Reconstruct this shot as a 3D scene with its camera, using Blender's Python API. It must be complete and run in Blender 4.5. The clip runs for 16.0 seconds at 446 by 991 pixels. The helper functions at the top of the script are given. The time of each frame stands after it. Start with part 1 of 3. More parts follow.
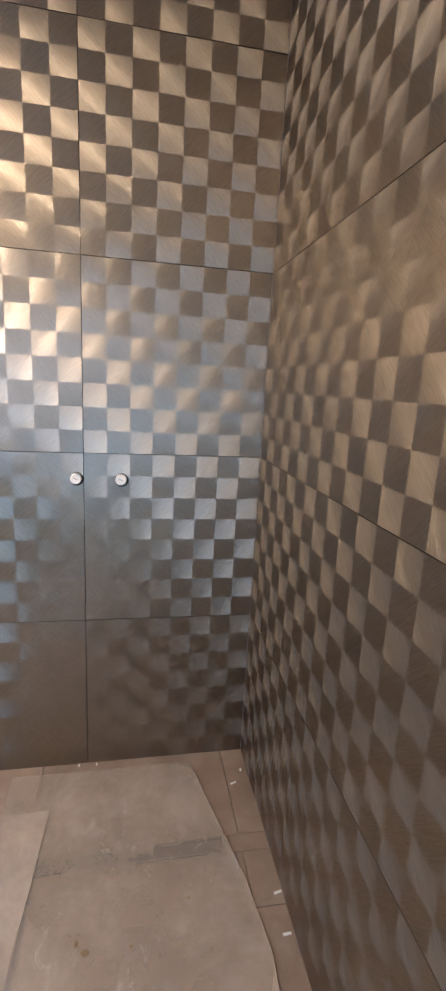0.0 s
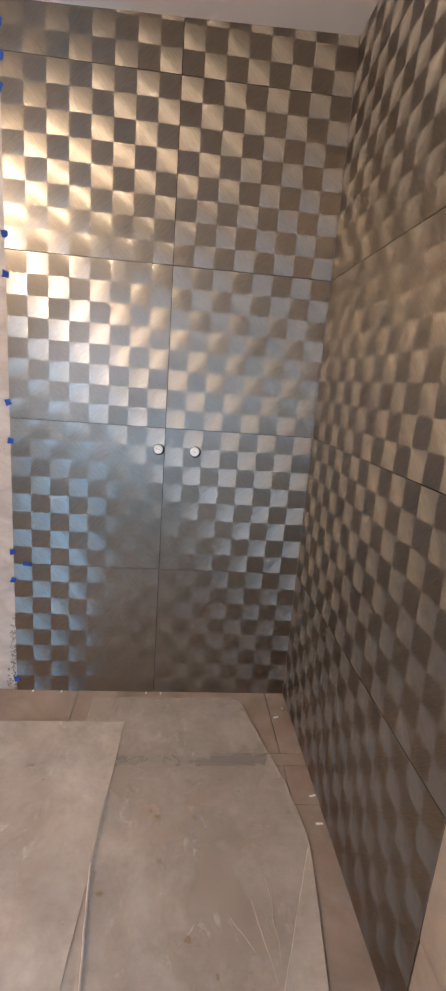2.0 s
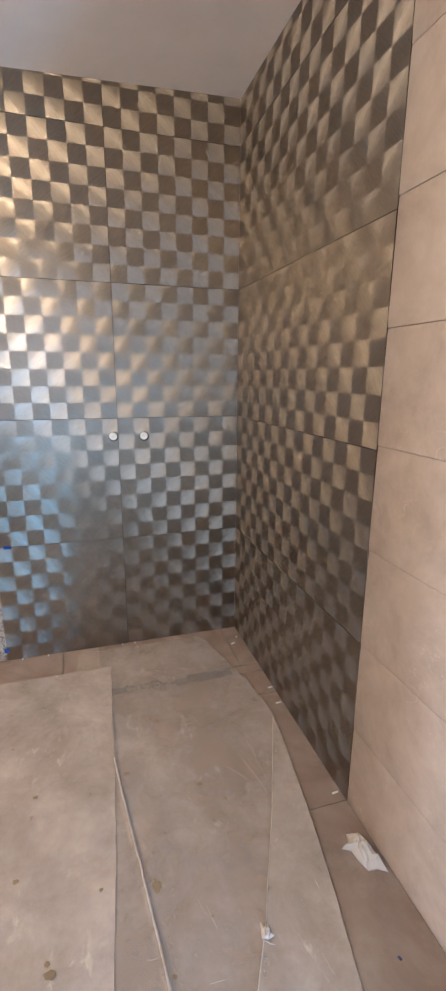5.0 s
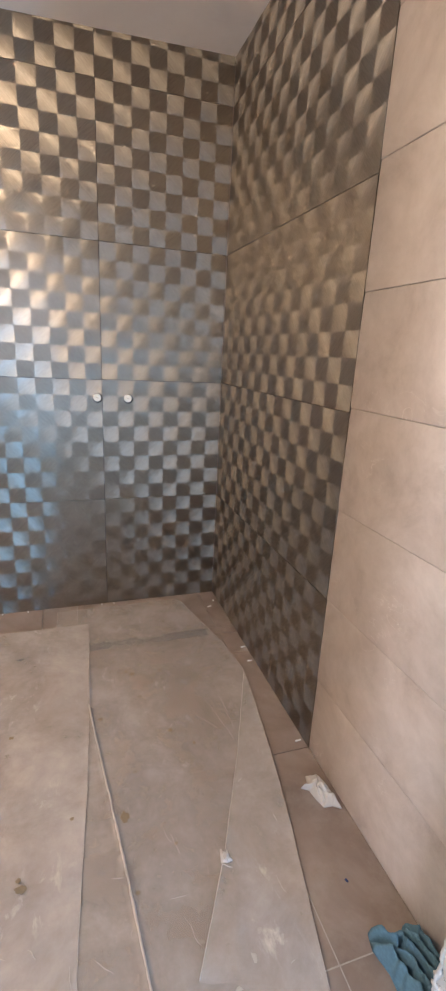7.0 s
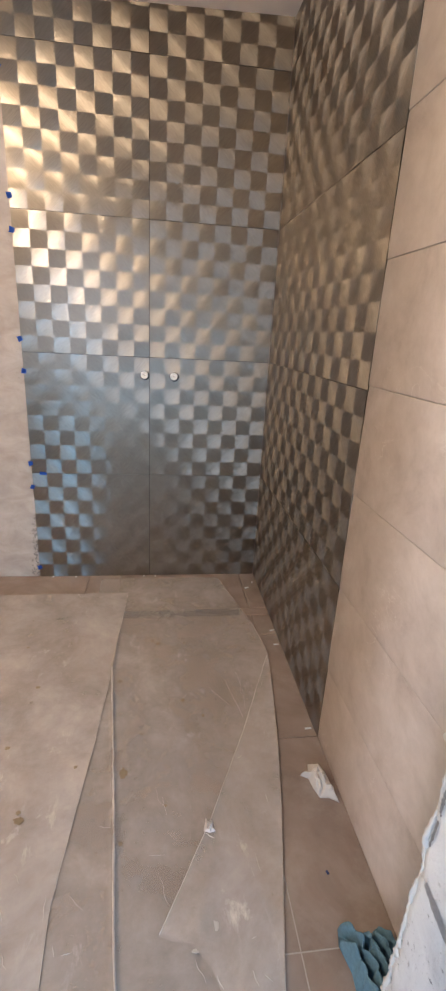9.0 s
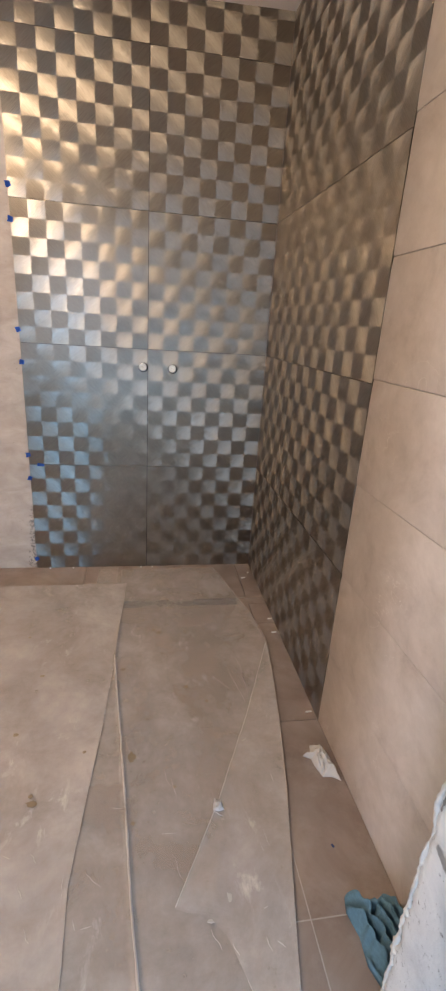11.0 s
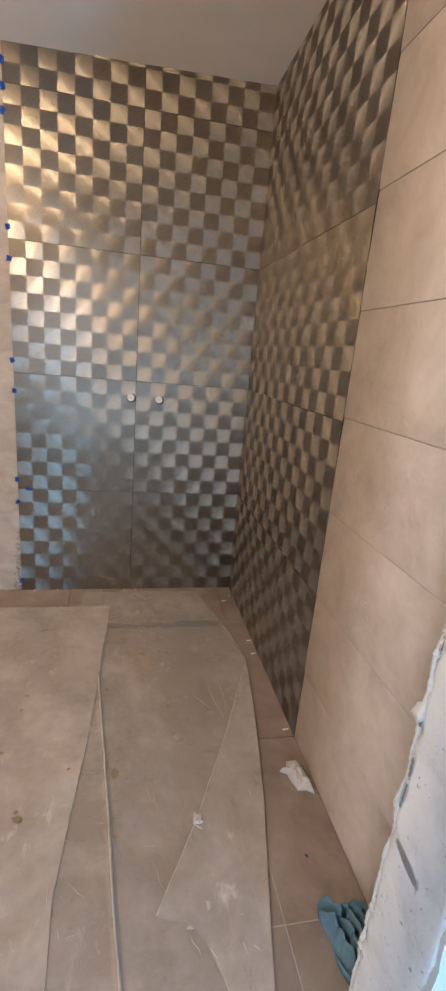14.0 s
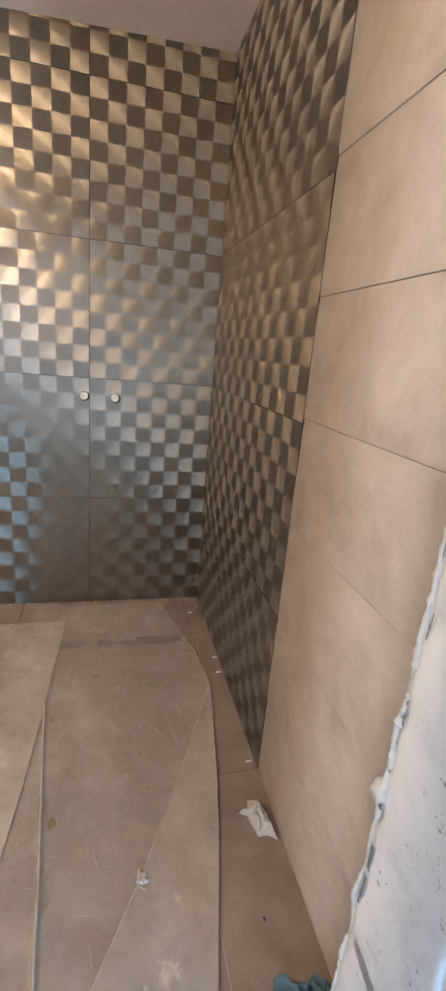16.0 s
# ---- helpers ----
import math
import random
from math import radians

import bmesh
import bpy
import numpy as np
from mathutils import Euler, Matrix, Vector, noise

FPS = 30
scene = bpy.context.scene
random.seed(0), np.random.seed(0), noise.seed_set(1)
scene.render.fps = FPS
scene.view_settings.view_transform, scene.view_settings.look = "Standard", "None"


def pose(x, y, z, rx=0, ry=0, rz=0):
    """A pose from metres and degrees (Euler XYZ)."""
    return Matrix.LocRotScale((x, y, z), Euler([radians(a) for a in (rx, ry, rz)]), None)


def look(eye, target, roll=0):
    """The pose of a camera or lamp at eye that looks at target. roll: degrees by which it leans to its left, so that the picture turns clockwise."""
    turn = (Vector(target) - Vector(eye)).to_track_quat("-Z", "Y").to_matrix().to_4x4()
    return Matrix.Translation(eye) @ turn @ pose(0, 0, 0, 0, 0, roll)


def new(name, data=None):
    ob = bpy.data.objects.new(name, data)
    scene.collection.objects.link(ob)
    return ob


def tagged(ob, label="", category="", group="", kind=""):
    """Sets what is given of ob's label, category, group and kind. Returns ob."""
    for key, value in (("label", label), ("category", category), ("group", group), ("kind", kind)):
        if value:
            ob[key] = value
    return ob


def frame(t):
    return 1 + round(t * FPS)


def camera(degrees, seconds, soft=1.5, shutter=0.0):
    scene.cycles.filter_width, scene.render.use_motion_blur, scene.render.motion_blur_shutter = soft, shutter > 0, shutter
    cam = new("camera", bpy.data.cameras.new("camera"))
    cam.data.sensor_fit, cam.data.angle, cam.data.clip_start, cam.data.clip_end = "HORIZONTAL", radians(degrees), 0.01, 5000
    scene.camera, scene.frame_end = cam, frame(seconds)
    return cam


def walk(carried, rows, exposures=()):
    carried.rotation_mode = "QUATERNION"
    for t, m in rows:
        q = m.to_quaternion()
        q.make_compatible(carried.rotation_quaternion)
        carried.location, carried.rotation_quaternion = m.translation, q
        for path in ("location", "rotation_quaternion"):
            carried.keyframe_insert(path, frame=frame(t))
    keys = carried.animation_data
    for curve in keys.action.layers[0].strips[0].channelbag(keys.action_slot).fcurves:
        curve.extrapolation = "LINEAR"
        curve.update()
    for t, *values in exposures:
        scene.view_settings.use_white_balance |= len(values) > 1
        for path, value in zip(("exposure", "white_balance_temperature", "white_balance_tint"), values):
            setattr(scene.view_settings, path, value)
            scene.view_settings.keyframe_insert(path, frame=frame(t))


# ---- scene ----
cam = camera(50.4, 16.0, soft=2.5)
EXPOSURES = [(0.0, 0.11, 6670, 10.0), (1.0, 0.03, 6670, 10.0), (5.0, 0.02, 6770, 10.0), (7.5, -0.04, 6850, 10.0), (9.0, -0.12, 7020, 10.0), (11.5, -0.27, 7050, 10.0), (12.0, -0.38, 7170, 10.0), (13.0, -0.40, 7070, 10.0), (14.0, -0.35, 7470, 10.0), (15.5, -0.48, 7170, 10.0), (16.0, -0.30, 7470, 10.0)]
PATH = [
    (0, (-0.03, -0.004, 1.433), (0.333, 1.912, 0.989), 3.0),
    (0.5, (-0.09, -0.077, 1.437), (0.231, 1.85, 1.011), 3.3),
    (1, (-0.187, -0.197, 1.417), (0.124, 1.734, 0.999), 3.5),
    (1.5, (-0.172, -0.255, 1.408), (0.066, 1.682, 0.968), 4.2),
    (2, (-0.139, -0.312, 1.388), (0.053, 1.626, 0.931), 4.4),
    (2.5, (-0.199, -0.365, 1.39), (-0.009, 1.567, 0.91), 4.5),
    (3, (-0.291, -0.46, 1.387), (0.041, 1.45, 0.894), 2.8),
    (3.5, (-0.309, -0.521, 1.406), (0.063, 1.378, 0.903), 3.1),
    (4, (-0.259, -0.58, 1.401), (0.108, 1.323, 0.908), 3.2),
    (4.5, (-0.286, -0.651, 1.408), (0.065, 1.255, 0.912), 2.6),
    (5, (-0.37, -0.733, 1.399), (0.186, 1.125, 0.909), 0.3),
    (7.5, (-0.343, -0.819, 1.34), (0.248, 0.994, 0.736), 3.3),
    (8, (-0.221, -0.845, 1.344), (0.171, 1.01, 0.707), 3.3),
    (8.5, (-0.165, -0.856, 1.336), (0.138, 1.015, 0.697), 2.8),
    (9, (-0.14, -0.851, 1.324), (0.121, 1.025, 0.682), 3.0),
    (11.3, (-0.243, -0.888, 1.322), (0.119, 0.961, 0.649), 4.0),
    (11.5, (-0.258, -0.898, 1.321), (0.188, 0.931, 0.647), 4.0),
    (12, (-0.252, -0.921, 1.347), (0.292, 0.882, 0.674), 4.4),
    (12.5, (-0.181, -0.922, 1.363), (0.322, 0.924, 0.781), 4.6),
    (13, (-0.129, -0.932, 1.36), (0.287, 0.938, 0.785), 4.9),
    (13.5, (-0.171, -0.958, 1.369), (0.216, 0.922, 0.806), 5.0),
    (14, (-0.239, -0.976, 1.363), (0.164, 0.901, 0.801), 5.0),
    (14.5, (-0.252, -0.972, 1.358), (0.191, 0.893, 0.788), 5.2),
    (15, (-0.169, -0.936, 1.367), (0.313, 0.915, 0.783), 5.2),
    (15.5, (-0.09, -0.877, 1.37), (0.406, 0.973, 0.796), 5.0),
    (16, (-0.094, -0.815, 1.366), (0.368, 1.044, 0.792), 4.9),
]
walk(cam, [(t, look(eye, target, roll)) for t, eye, target, roll in PATH], EXPOSURES)

# ---- world and light ----
sky_world = bpy.data.worlds.new("sky")
scene.world = sky_world
sky_world.use_nodes = True
wn = sky_world.node_tree
sky = wn.nodes.new("ShaderNodeTexSky")
sky.sky_type, sky.sun_disc = "NISHITA", False
sky.sun_elevation, sky.sun_rotation = radians(35), radians(70)
wn.links.new(sky.outputs[0], wn.nodes["Background"].inputs[0])
wn.nodes["Background"].inputs[1].default_value = 0.1

BULB = (-1.84, -0.316, 2.46)
BULB_POWER = 128.0
WIN_Y = -3.0
# unseen windows at the far end of the hall, set out to fit the tiles' cool reflections: from x to x, from z to z, power
# and colour of their daylight
WINDOWS = [(-1.85, -1.05, 0.75, 2.30, 44.0, (0.68, 0.77, 1.0)), (-0.85, -0.35, 0.05, 0.95, 24.0, (0.40, 0.64, 1.0)), (1.05, 1.40, 0.05, 0.68, 115.0, (0.20, 0.53, 1.0))]

bulb_light = bpy.data.lights.new("bulb_light", "POINT")
bulb_light.energy, bulb_light.color, bulb_light.shadow_soft_size = BULB_POWER, (1.0, 0.822, 0.635), 0.035
new("bulb_light", bulb_light).location = (BULB[0], BULB[1], BULB[2] - 0.075)
for x0, x1, z0, z1, power, tint in WINDOWS:
    day_light = bpy.data.lights.new("daylight", "AREA")
    day_light.shape, day_light.size, day_light.size_y = "RECTANGLE", x1 - x0 - 0.1, z1 - z0 - 0.1
    day_light.energy, day_light.color = power, tint
    new("daylight", day_light).matrix_world = pose((x0 + x1) / 2, WIN_Y - 0.06, (z0 + z1) / 2, 90, 0, 0)

# ---- room numbers ----
XR, YB, SQ = 0.40, 1.60, 0.075          # corner of the tiled walls, one square of the pattern
TILE, JOINT = 0.60, 0.0022
XL, YF, YFO = -3.70, -0.355, -0.525     # left wall, partition's two faces
JAMB = 0.280                            # bare end of the partition
# unseen door edge, set to block the bulb and pass the daylight
DOOR_L = -1.10
LEAN = 0.019                            # the bare end leans out of plumb
CEIL = 2.571
RIGHT = pose(XR, YB, 0, 0, 0, 0.57)     # the right wall is a little out of square

# ---- materials ----
def material(name):
    m = bpy.data.materials.new(name)
    m.use_nodes = True
    return m, m.node_tree.nodes, m.node_tree.links, m.node_tree.nodes["Principled BSDF"]


def node(nodes, links, kind, ins=None, **settings):
    n = nodes.new(kind)
    for k, v in settings.items():
        if k == "operation":
            n.operation = v
        elif k == "blend_type":
            n.blend_type = v
        elif k == "data_type":
            n.data_type = v
    for key, v in (ins or {}).items():
        if isinstance(v, bpy.types.NodeSocket):
            links.new(v, n.inputs[key])
        else:
            n.inputs[key].default_value = v
    return n


def ramp(nodes, links, fac, stops):
    r = nodes.new("ShaderNodeValToRGB")
    links.new(fac, r.inputs[0])
    el = r.color_ramp.elements
    while len(el) < len(stops):
        el.new(0.5)
    for e, (p, c) in zip(el, stops):
        e.position, e.color = p, (*c, 1) if len(c) == 3 else c
    return r.outputs[0]


def noise_tex(nodes, links, vec, scale, detail=5.0, rough=0.55, distortion=0.0):
    return node(nodes, links, "ShaderNodeTexNoise", {"Vector": vec, "Scale": scale, "Detail": detail, "Roughness": rough, "Distortion": distortion}).outputs["Fac"]


def mixc(nodes, links, fac, a, b, blend="MIX"):
    n = nodes.new("ShaderNodeMix")
    n.data_type, n.blend_type = "RGBA", blend
    for i, v in ((0, fac), (6, a), (7, b)):
        if isinstance(v, bpy.types.NodeSocket):
            links.new(v, n.inputs[i])
        elif i == 0:
            n.inputs[0].default_value = v
        else:
            n.inputs[i].default_value = (*v, 1) if len(v) == 3 else v
    return n.outputs[2]


def mth(nodes, links, op, a, b=0.0, c=0.0):
    return node(nodes, links, "ShaderNodeMath", {0: a, 1: b, 2: c}, operation=op).outputs[0]


def vmath(nodes, links, op, a, b=(0, 0, 0)):
    return node(nodes, links, "ShaderNodeVectorMath", {0: a, 1: b}, operation=op).outputs["Vector"]


def bump(nodes, links, height, strength, distance, bsdf):
    b = node(nodes, links, "ShaderNodeBump", {"Height": height, "Strength": strength, "Distance": distance})
    links.new(b.outputs[0], bsdf.inputs["Normal"])


def world_pos(nodes):
    return nodes.new("ShaderNodeNewGeometry").outputs["Position"]


def nodes_white(nodes, links, vec):
    return node(nodes, links, "ShaderNodeTexWhiteNoise", {"Vector": vec}).outputs["Value"]


SWEEP, SWIRL = -0.08, -0.30           # how far the brushing and its deepest scratches turn across a square


def brushed_metal(name, slant, dullness):
    """Metal-glazed tile, brushed along one diagonal in one half of the squares and along the other in the rest."""
    m, n, l, b = material(name)
    uv = n.new("ShaderNodeUVMap").outputs[0]
    sep = node(n, l, "ShaderNodeSeparateXYZ", {0: uv})
    cells = mth(n, l, "ADD", mth(n, l, "FLOOR", sep.outputs[0]), mth(n, l, "FLOOR", sep.outputs[1]))
    odd = mth(n, l, "MODULO", cells, 2.0)
    sign = mth(n, l, "MULTIPLY_ADD", odd, 2.0, -1.0)
    geo = n.new("ShaderNodeNewGeometry")
    across = vmath(n, l, "NORMALIZE", vmath(n, l, "CROSS_PRODUCT", (0, 0, 1), geo.outputs["True Normal"]))
    fu = mth(n, l, "MULTIPLY_ADD", mth(n, l, "FRACT", sep.outputs[0]), 2.0, -1.0)
    fv = mth(n, l, "MULTIPLY_ADD", mth(n, l, "FRACT", sep.outputs[1]), 2.0, -1.0)
    # the brushing runs in slight arcs across each square
    info = n.new("ShaderNodeObjectInfo").outputs["Random"]
    seed = mth(n, l, "MULTIPLY", info, 37.0)
    cell = node(n, l, "ShaderNodeCombineXYZ", {0: mth(n, l, "FLOOR", sep.outputs[0]), 1: mth(n, l, "FLOOR", sep.outputs[1]), 2: seed}).outputs[0]
    chance = nodes_white(n, l, cell)
    lay = mth(n, l, "MULTIPLY_ADD", chance, 0.10, slant)
    diagonal = mth(n, l, "MULTIPLY_ADD", sign, fu, fv)
    bend = mth(n, l, "MULTIPLY_ADD", diagonal, SWEEP, lay)
    up = node(n, l, "ShaderNodeCombineXYZ", {2: mth(n, l, "MULTIPLY", sign, bend)}).outputs[0]
    tangent = vmath(n, l, "NORMALIZE", vmath(n, l, "ADD", across, up))
    l.new(tangent, b.inputs["Tangent"])
    # scratches that run along the brushing
    along = mth(n, l, "MULTIPLY_ADD", mth(n, l, "MULTIPLY", sign, -1.0), sep.outputs[1], sep.outputs[0])
    over = mth(n, l, "MULTIPLY_ADD", sign, sep.outputs[1], sep.outputs[0])
    grain_at = node(n, l, "ShaderNodeCombineXYZ", {0: mth(n, l, "MULTIPLY", along, 1.6), 1: mth(n, l, "MULTIPLY", over, 26.0), 2: seed}).outputs[0]
    grain = noise_tex(n, l, grain_at, 1.0, 4.0, 0.65)
    pos = geo.outputs["Position"]
    cloud = noise_tex(n, l, pos, 3.0, 4.0)
    tone = ramp(n, l, grain, [(0.25, (0.184, 0.149, 0.117)), (0.75, (0.330, 0.281, 0.229))])
    tone = mixc(n, l, mth(n, l, "MULTIPLY", cloud, 0.5), tone, (0.27, 0.232, 0.194))
    tone = mixc(n, l, mth(n, l, "MULTIPLY", chance, 0.22), tone, (0.18, 0.152, 0.126))
    l.new(tone, b.inputs["Base Color"])
    b.inputs["Metallic"].default_value = 1.0
    b.inputs["Anisotropic"].default_value = 0.83
    rough = mth(n, l, "MULTIPLY_ADD", grain, 0.10, 0.42)
    l.new(rough, b.inputs["Roughness"])
    bump(n, l, grain, 0.22, 0.0006, b)
    # a dull glaze between the brush lines scatters part of the light every way
    dull = node(n, l, "ShaderNodeBsdfPrincipled", {"Base Color": tone, "Metallic": 1.0, "Roughness": 0.60})
    # the deepest scratches turn further and glint where they face a lamp
    curl = mth(n, l, "MULTIPLY", sign, mth(n, l, "MULTIPLY_ADD", diagonal, SWIRL, lay))
    turned = vmath(n, l, "NORMALIZE", vmath(n, l, "ADD", across, node(n, l, "ShaderNodeCombineXYZ", {2: curl}).outputs[0]))
    cut = node(n, l, "ShaderNodeBsdfPrincipled", {"Base Color": mixc(n, l, 0.5, tone, (0.62, 0.58, 0.53)), "Metallic": 1.0, "Anisotropic": 0.97, "Tangent": turned,
                                                  "Roughness": mth(n, l, "MULTIPLY_ADD", grain, 0.10, 0.27)})
    scratched = node(n, l, "ShaderNodeMixShader", {0: mth(n, l, "MULTIPLY_ADD", grain, 0.36, 0.04), 1: b.outputs[0], 2: cut.outputs[0]})
    mix = node(n, l, "ShaderNodeMixShader", {0: dullness, 1: scratched.outputs[0], 2: dull.outputs[0]})
    l.new(mix.outputs[0], n["Material Output"].inputs[0])
    return m


def beige_stone_tile():
    m, n, l, b = material("beige_stone_tile")
    p = vmath(n, l, "ADD", world_pos(n), node(n, l, "ShaderNodeCombineXYZ", {0: mth(n, l, "MULTIPLY", n.new("ShaderNodeObjectInfo").outputs["Random"], 19.0)}).outputs[0])
    big = noise_tex(n, l, p, 5.0, 8.0, 0.7, 0.3)
    fine = noise_tex(n, l, p, 34.0, 6.0, 0.7)
    c = ramp(n, l, big, [(0.32, (0.46, 0.39, 0.355)), (0.45, (0.57, 0.495, 0.455)), (0.56, (0.635, 0.56, 0.52)), (0.70, (0.71, 0.635, 0.595))])
    c = mixc(n, l, mth(n, l, "MULTIPLY", fine, 0.22), c, (0.40, 0.34, 0.30))
    # short pale veins
    w = noise_tex(n, l, vmath(n, l, "MULTIPLY", p, (1.0, 1.6, 3.0)), 4.5, 3.0, 0.5, 1.6)
    vein = ramp(n, l, w, [(0.488, (0, 0, 0)), (0.50, (1, 1, 1)), (0.512, (0, 0, 0))])
    gate = ramp(n, l, noise_tex(n, l, p, 3.4, 2.0), [(0.56, (0, 0, 0)), (0.68, (1, 1, 1))])
    c = mixc(n, l, mth(n, l, "MULTIPLY", mth(n, l, "MULTIPLY", vein, gate), 0.8), c, (0.74, 0.69, 0.64))
    l.new(c, b.inputs["Base Color"])
    l.new(mth(n, l, "MULTIPLY_ADD", fine, 0.2, 0.42), b.inputs["Roughness"])
    bump(n, l, fine, 0.06, 0.001, b)
    return m


def floor_stone_tile():
    m, n, l, b = material("brown_stone_floor_tile")
    p = vmath(n, l, "ADD", world_pos(n), node(n, l, "ShaderNodeCombineXYZ", {1: mth(n, l, "MULTIPLY", n.new("ShaderNodeObjectInfo").outputs["Random"], 23.0)}).outputs[0])
    big = noise_tex(n, l, p, 2.8, 6.0, 0.6, 0.9)
    fine = noise_tex(n, l, p, 45.0, 6.0, 0.7)
    c = ramp(n, l, big, [(0.30, (0.175, 0.130, 0.108)), (0.5, (0.262, 0.202, 0.174)), (0.70, (0.355, 0.285, 0.252))])
    c = mixc(n, l, mth(n, l, "MULTIPLY", fine, 0.3), c, (0.24, 0.19, 0.16))
    dust = ramp(n, l, noise_tex(n, l, world_pos(n), 7.0, 8.0, 0.7), [(0.5, (0, 0, 0)), (0.75, (1, 1, 1))])
    c = mixc(n, l, mth(n, l, "MULTIPLY", dust, 0.3), c, (0.50, 0.45, 0.40))
    l.new(c, b.inputs["Base Color"])
    l.new(mth(n, l, "MULTIPLY_ADD", dust, 0.25, 0.38), b.inputs["Roughness"])
    bump(n, l, fine, 0.08, 0.001, b)
    return m


def plaster(name, low, mid, high, speck=0.3, speck_colour=(0.2, 0.19, 0.18), scale=1.0, relief=0.25, stretch=(1, 1, 1), rough=0.85):
    m, n, l, b = material(name)
    p = vmath(n, l, "MULTIPLY", world_pos(n), stretch)
    big = noise_tex(n, l, p, 2.2 * scale, 6.0, 0.62, 0.5)
    fine = noise_tex(n, l, p, 38.0 * scale, 7.0, 0.7)
    c = ramp(n, l, big, [(0.3, low), (0.5, mid), (0.7, high)])
    pit = ramp(n, l, noise_tex(n, l, p, 26.0 * scale, 4.0, 0.75), [(0.61, (0, 0, 0)), (0.68, (1, 1, 1))])
    gate = ramp(n, l, noise_tex(n, l, p, 3.6 * scale, 4.0), [(0.40, (0, 0, 0)), (0.58, (1, 1, 1))])
    hole = mth(n, l, "MULTIPLY", pit, gate)
    c = mixc(n, l, mth(n, l, "MULTIPLY", hole, speck), c, speck_colour)
    l.new(c, b.inputs["Base Color"])
    b.inputs["Roughness"].default_value = rough
    h = mth(n, l, "SUBTRACT", mth(n, l, "MULTIPLY", fine, 0.5), mth(n, l, "MULTIPLY", hole, 0.6))
    bump(n, l, h, relief, 0.004, b)
    return m


def plain(name, colour, rough=0.6, metallic=0.0, vary=0.12, scale=30.0, relief=0.05):
    m, n, l, b = material(name)
    f = noise_tex(n, l, world_pos(n), scale, 5.0, 0.6)
    c = mixc(n, l, f, tuple(v * (1 - vary) for v in colour), tuple(min(1, v * (1 + vary)) for v in colour))
    l.new(c, b.inputs["Base Color"])
    b.inputs["Roughness"].default_value, b.inputs["Metallic"].default_value = rough, metallic
    bump(n, l, f, relief, 0.002, b)
    return m


def film(name, haze, seed):
    """Thin dusty polythene: mostly clear, milky where it is dusty or doubled."""
    m, n, l, b = material(name)
    p = vmath(n, l, "ADD", world_pos(n), (seed, seed * 0.7, 0))
    big = noise_tex(n, l, p, 4.2, 7.0, 0.68, 0.3)
    fine = noise_tex(n, l, p, 24.0, 6.0, 0.7)
    dust = mth(n, l, "ADD", mth(n, l, "MULTIPLY", big, 0.8), mth(n, l, "MULTIPLY", fine, 0.2))
    alpha = ramp(n, l, dust, [(0.34, (haze * 0.68,) * 3), (0.5, (haze * 0.97,) * 3), (0.66, (haze * 1.30,) * 3)])
    spot = ramp(n, l, noise_tex(n, l, p, 17.0, 3.0, 0.6), [(0.71, (0, 0, 0)), (0.77, (1, 1, 1))])
    c = mixc(n, l, mth(n, l, "MULTIPLY", spot, 0.55), (0.77, 0.69, 0.645), (0.22, 0.155, 0.10))
    # pale dust smears and scuffs, with the film's glints painted in as pale streaks
    scuff_glint = ramp(n, l, noise_tex(n, l, vmath(n, l, "MULTIPLY", p, (1.0, 0.45, 1.0)), 22.0, 5.0, 0.7, 0.5), [(0.57, (0, 0, 0)), (0.74, (1, 1, 1))])
    where = ramp(n, l, noise_tex(n, l, p, 4.5, 3.0), [(0.49, (0, 0, 0)), (0.66, (1, 1, 1))])
    scuff_glint = mth(n, l, "MULTIPLY", scuff_glint, where)
    c = mixc(n, l, mth(n, l, "MULTIPLY", scuff_glint, 0.6), c, (0.84, 0.79, 0.75))
    alpha = mth(n, l, "ADD", alpha, mth(n, l, "MULTIPLY", scuff_glint, 0.35))
    l.new(c, b.inputs["Base Color"])
    b.inputs["Roughness"].default_value = 0.24
    b.inputs["Specular IOR Level"].default_value = 0.6
    clear = n.new("ShaderNodeBsdfTransparent")
    clear.inputs[0].default_value = (0.99, 0.985, 0.98, 1)
    mix = node(n, l, "ShaderNodeMixShader", {0: alpha, 1: clear.outputs[0], 2: b.outputs[0]})
    gloss = node(n, l, "ShaderNodeBsdfGlossy", {"Roughness": 0.2})
    crinkle = noise_tex(n, l, vmath(n, l, "MULTIPLY", p, (1.0, 0.5, 1.0)), 9.0, 3.0, 0.5, 1.5)
    bm = node(n, l, "ShaderNodeBump", {"Height": crinkle, "Strength": 0.25, "Distance": 0.01})
    for s in (b, gloss):
        l.new(bm.outputs[0], s.inputs["Normal"])
    fres = node(n, l, "ShaderNodeFresnel", {"IOR": 1.3})
    mix2 = node(n, l, "ShaderNodeMixShader", {0: fres.outputs[0], 1: mix.outputs[0], 2: gloss.outputs[0]})
    l.new(mix2.outputs[0], n["Material Output"].inputs[0])
    return m


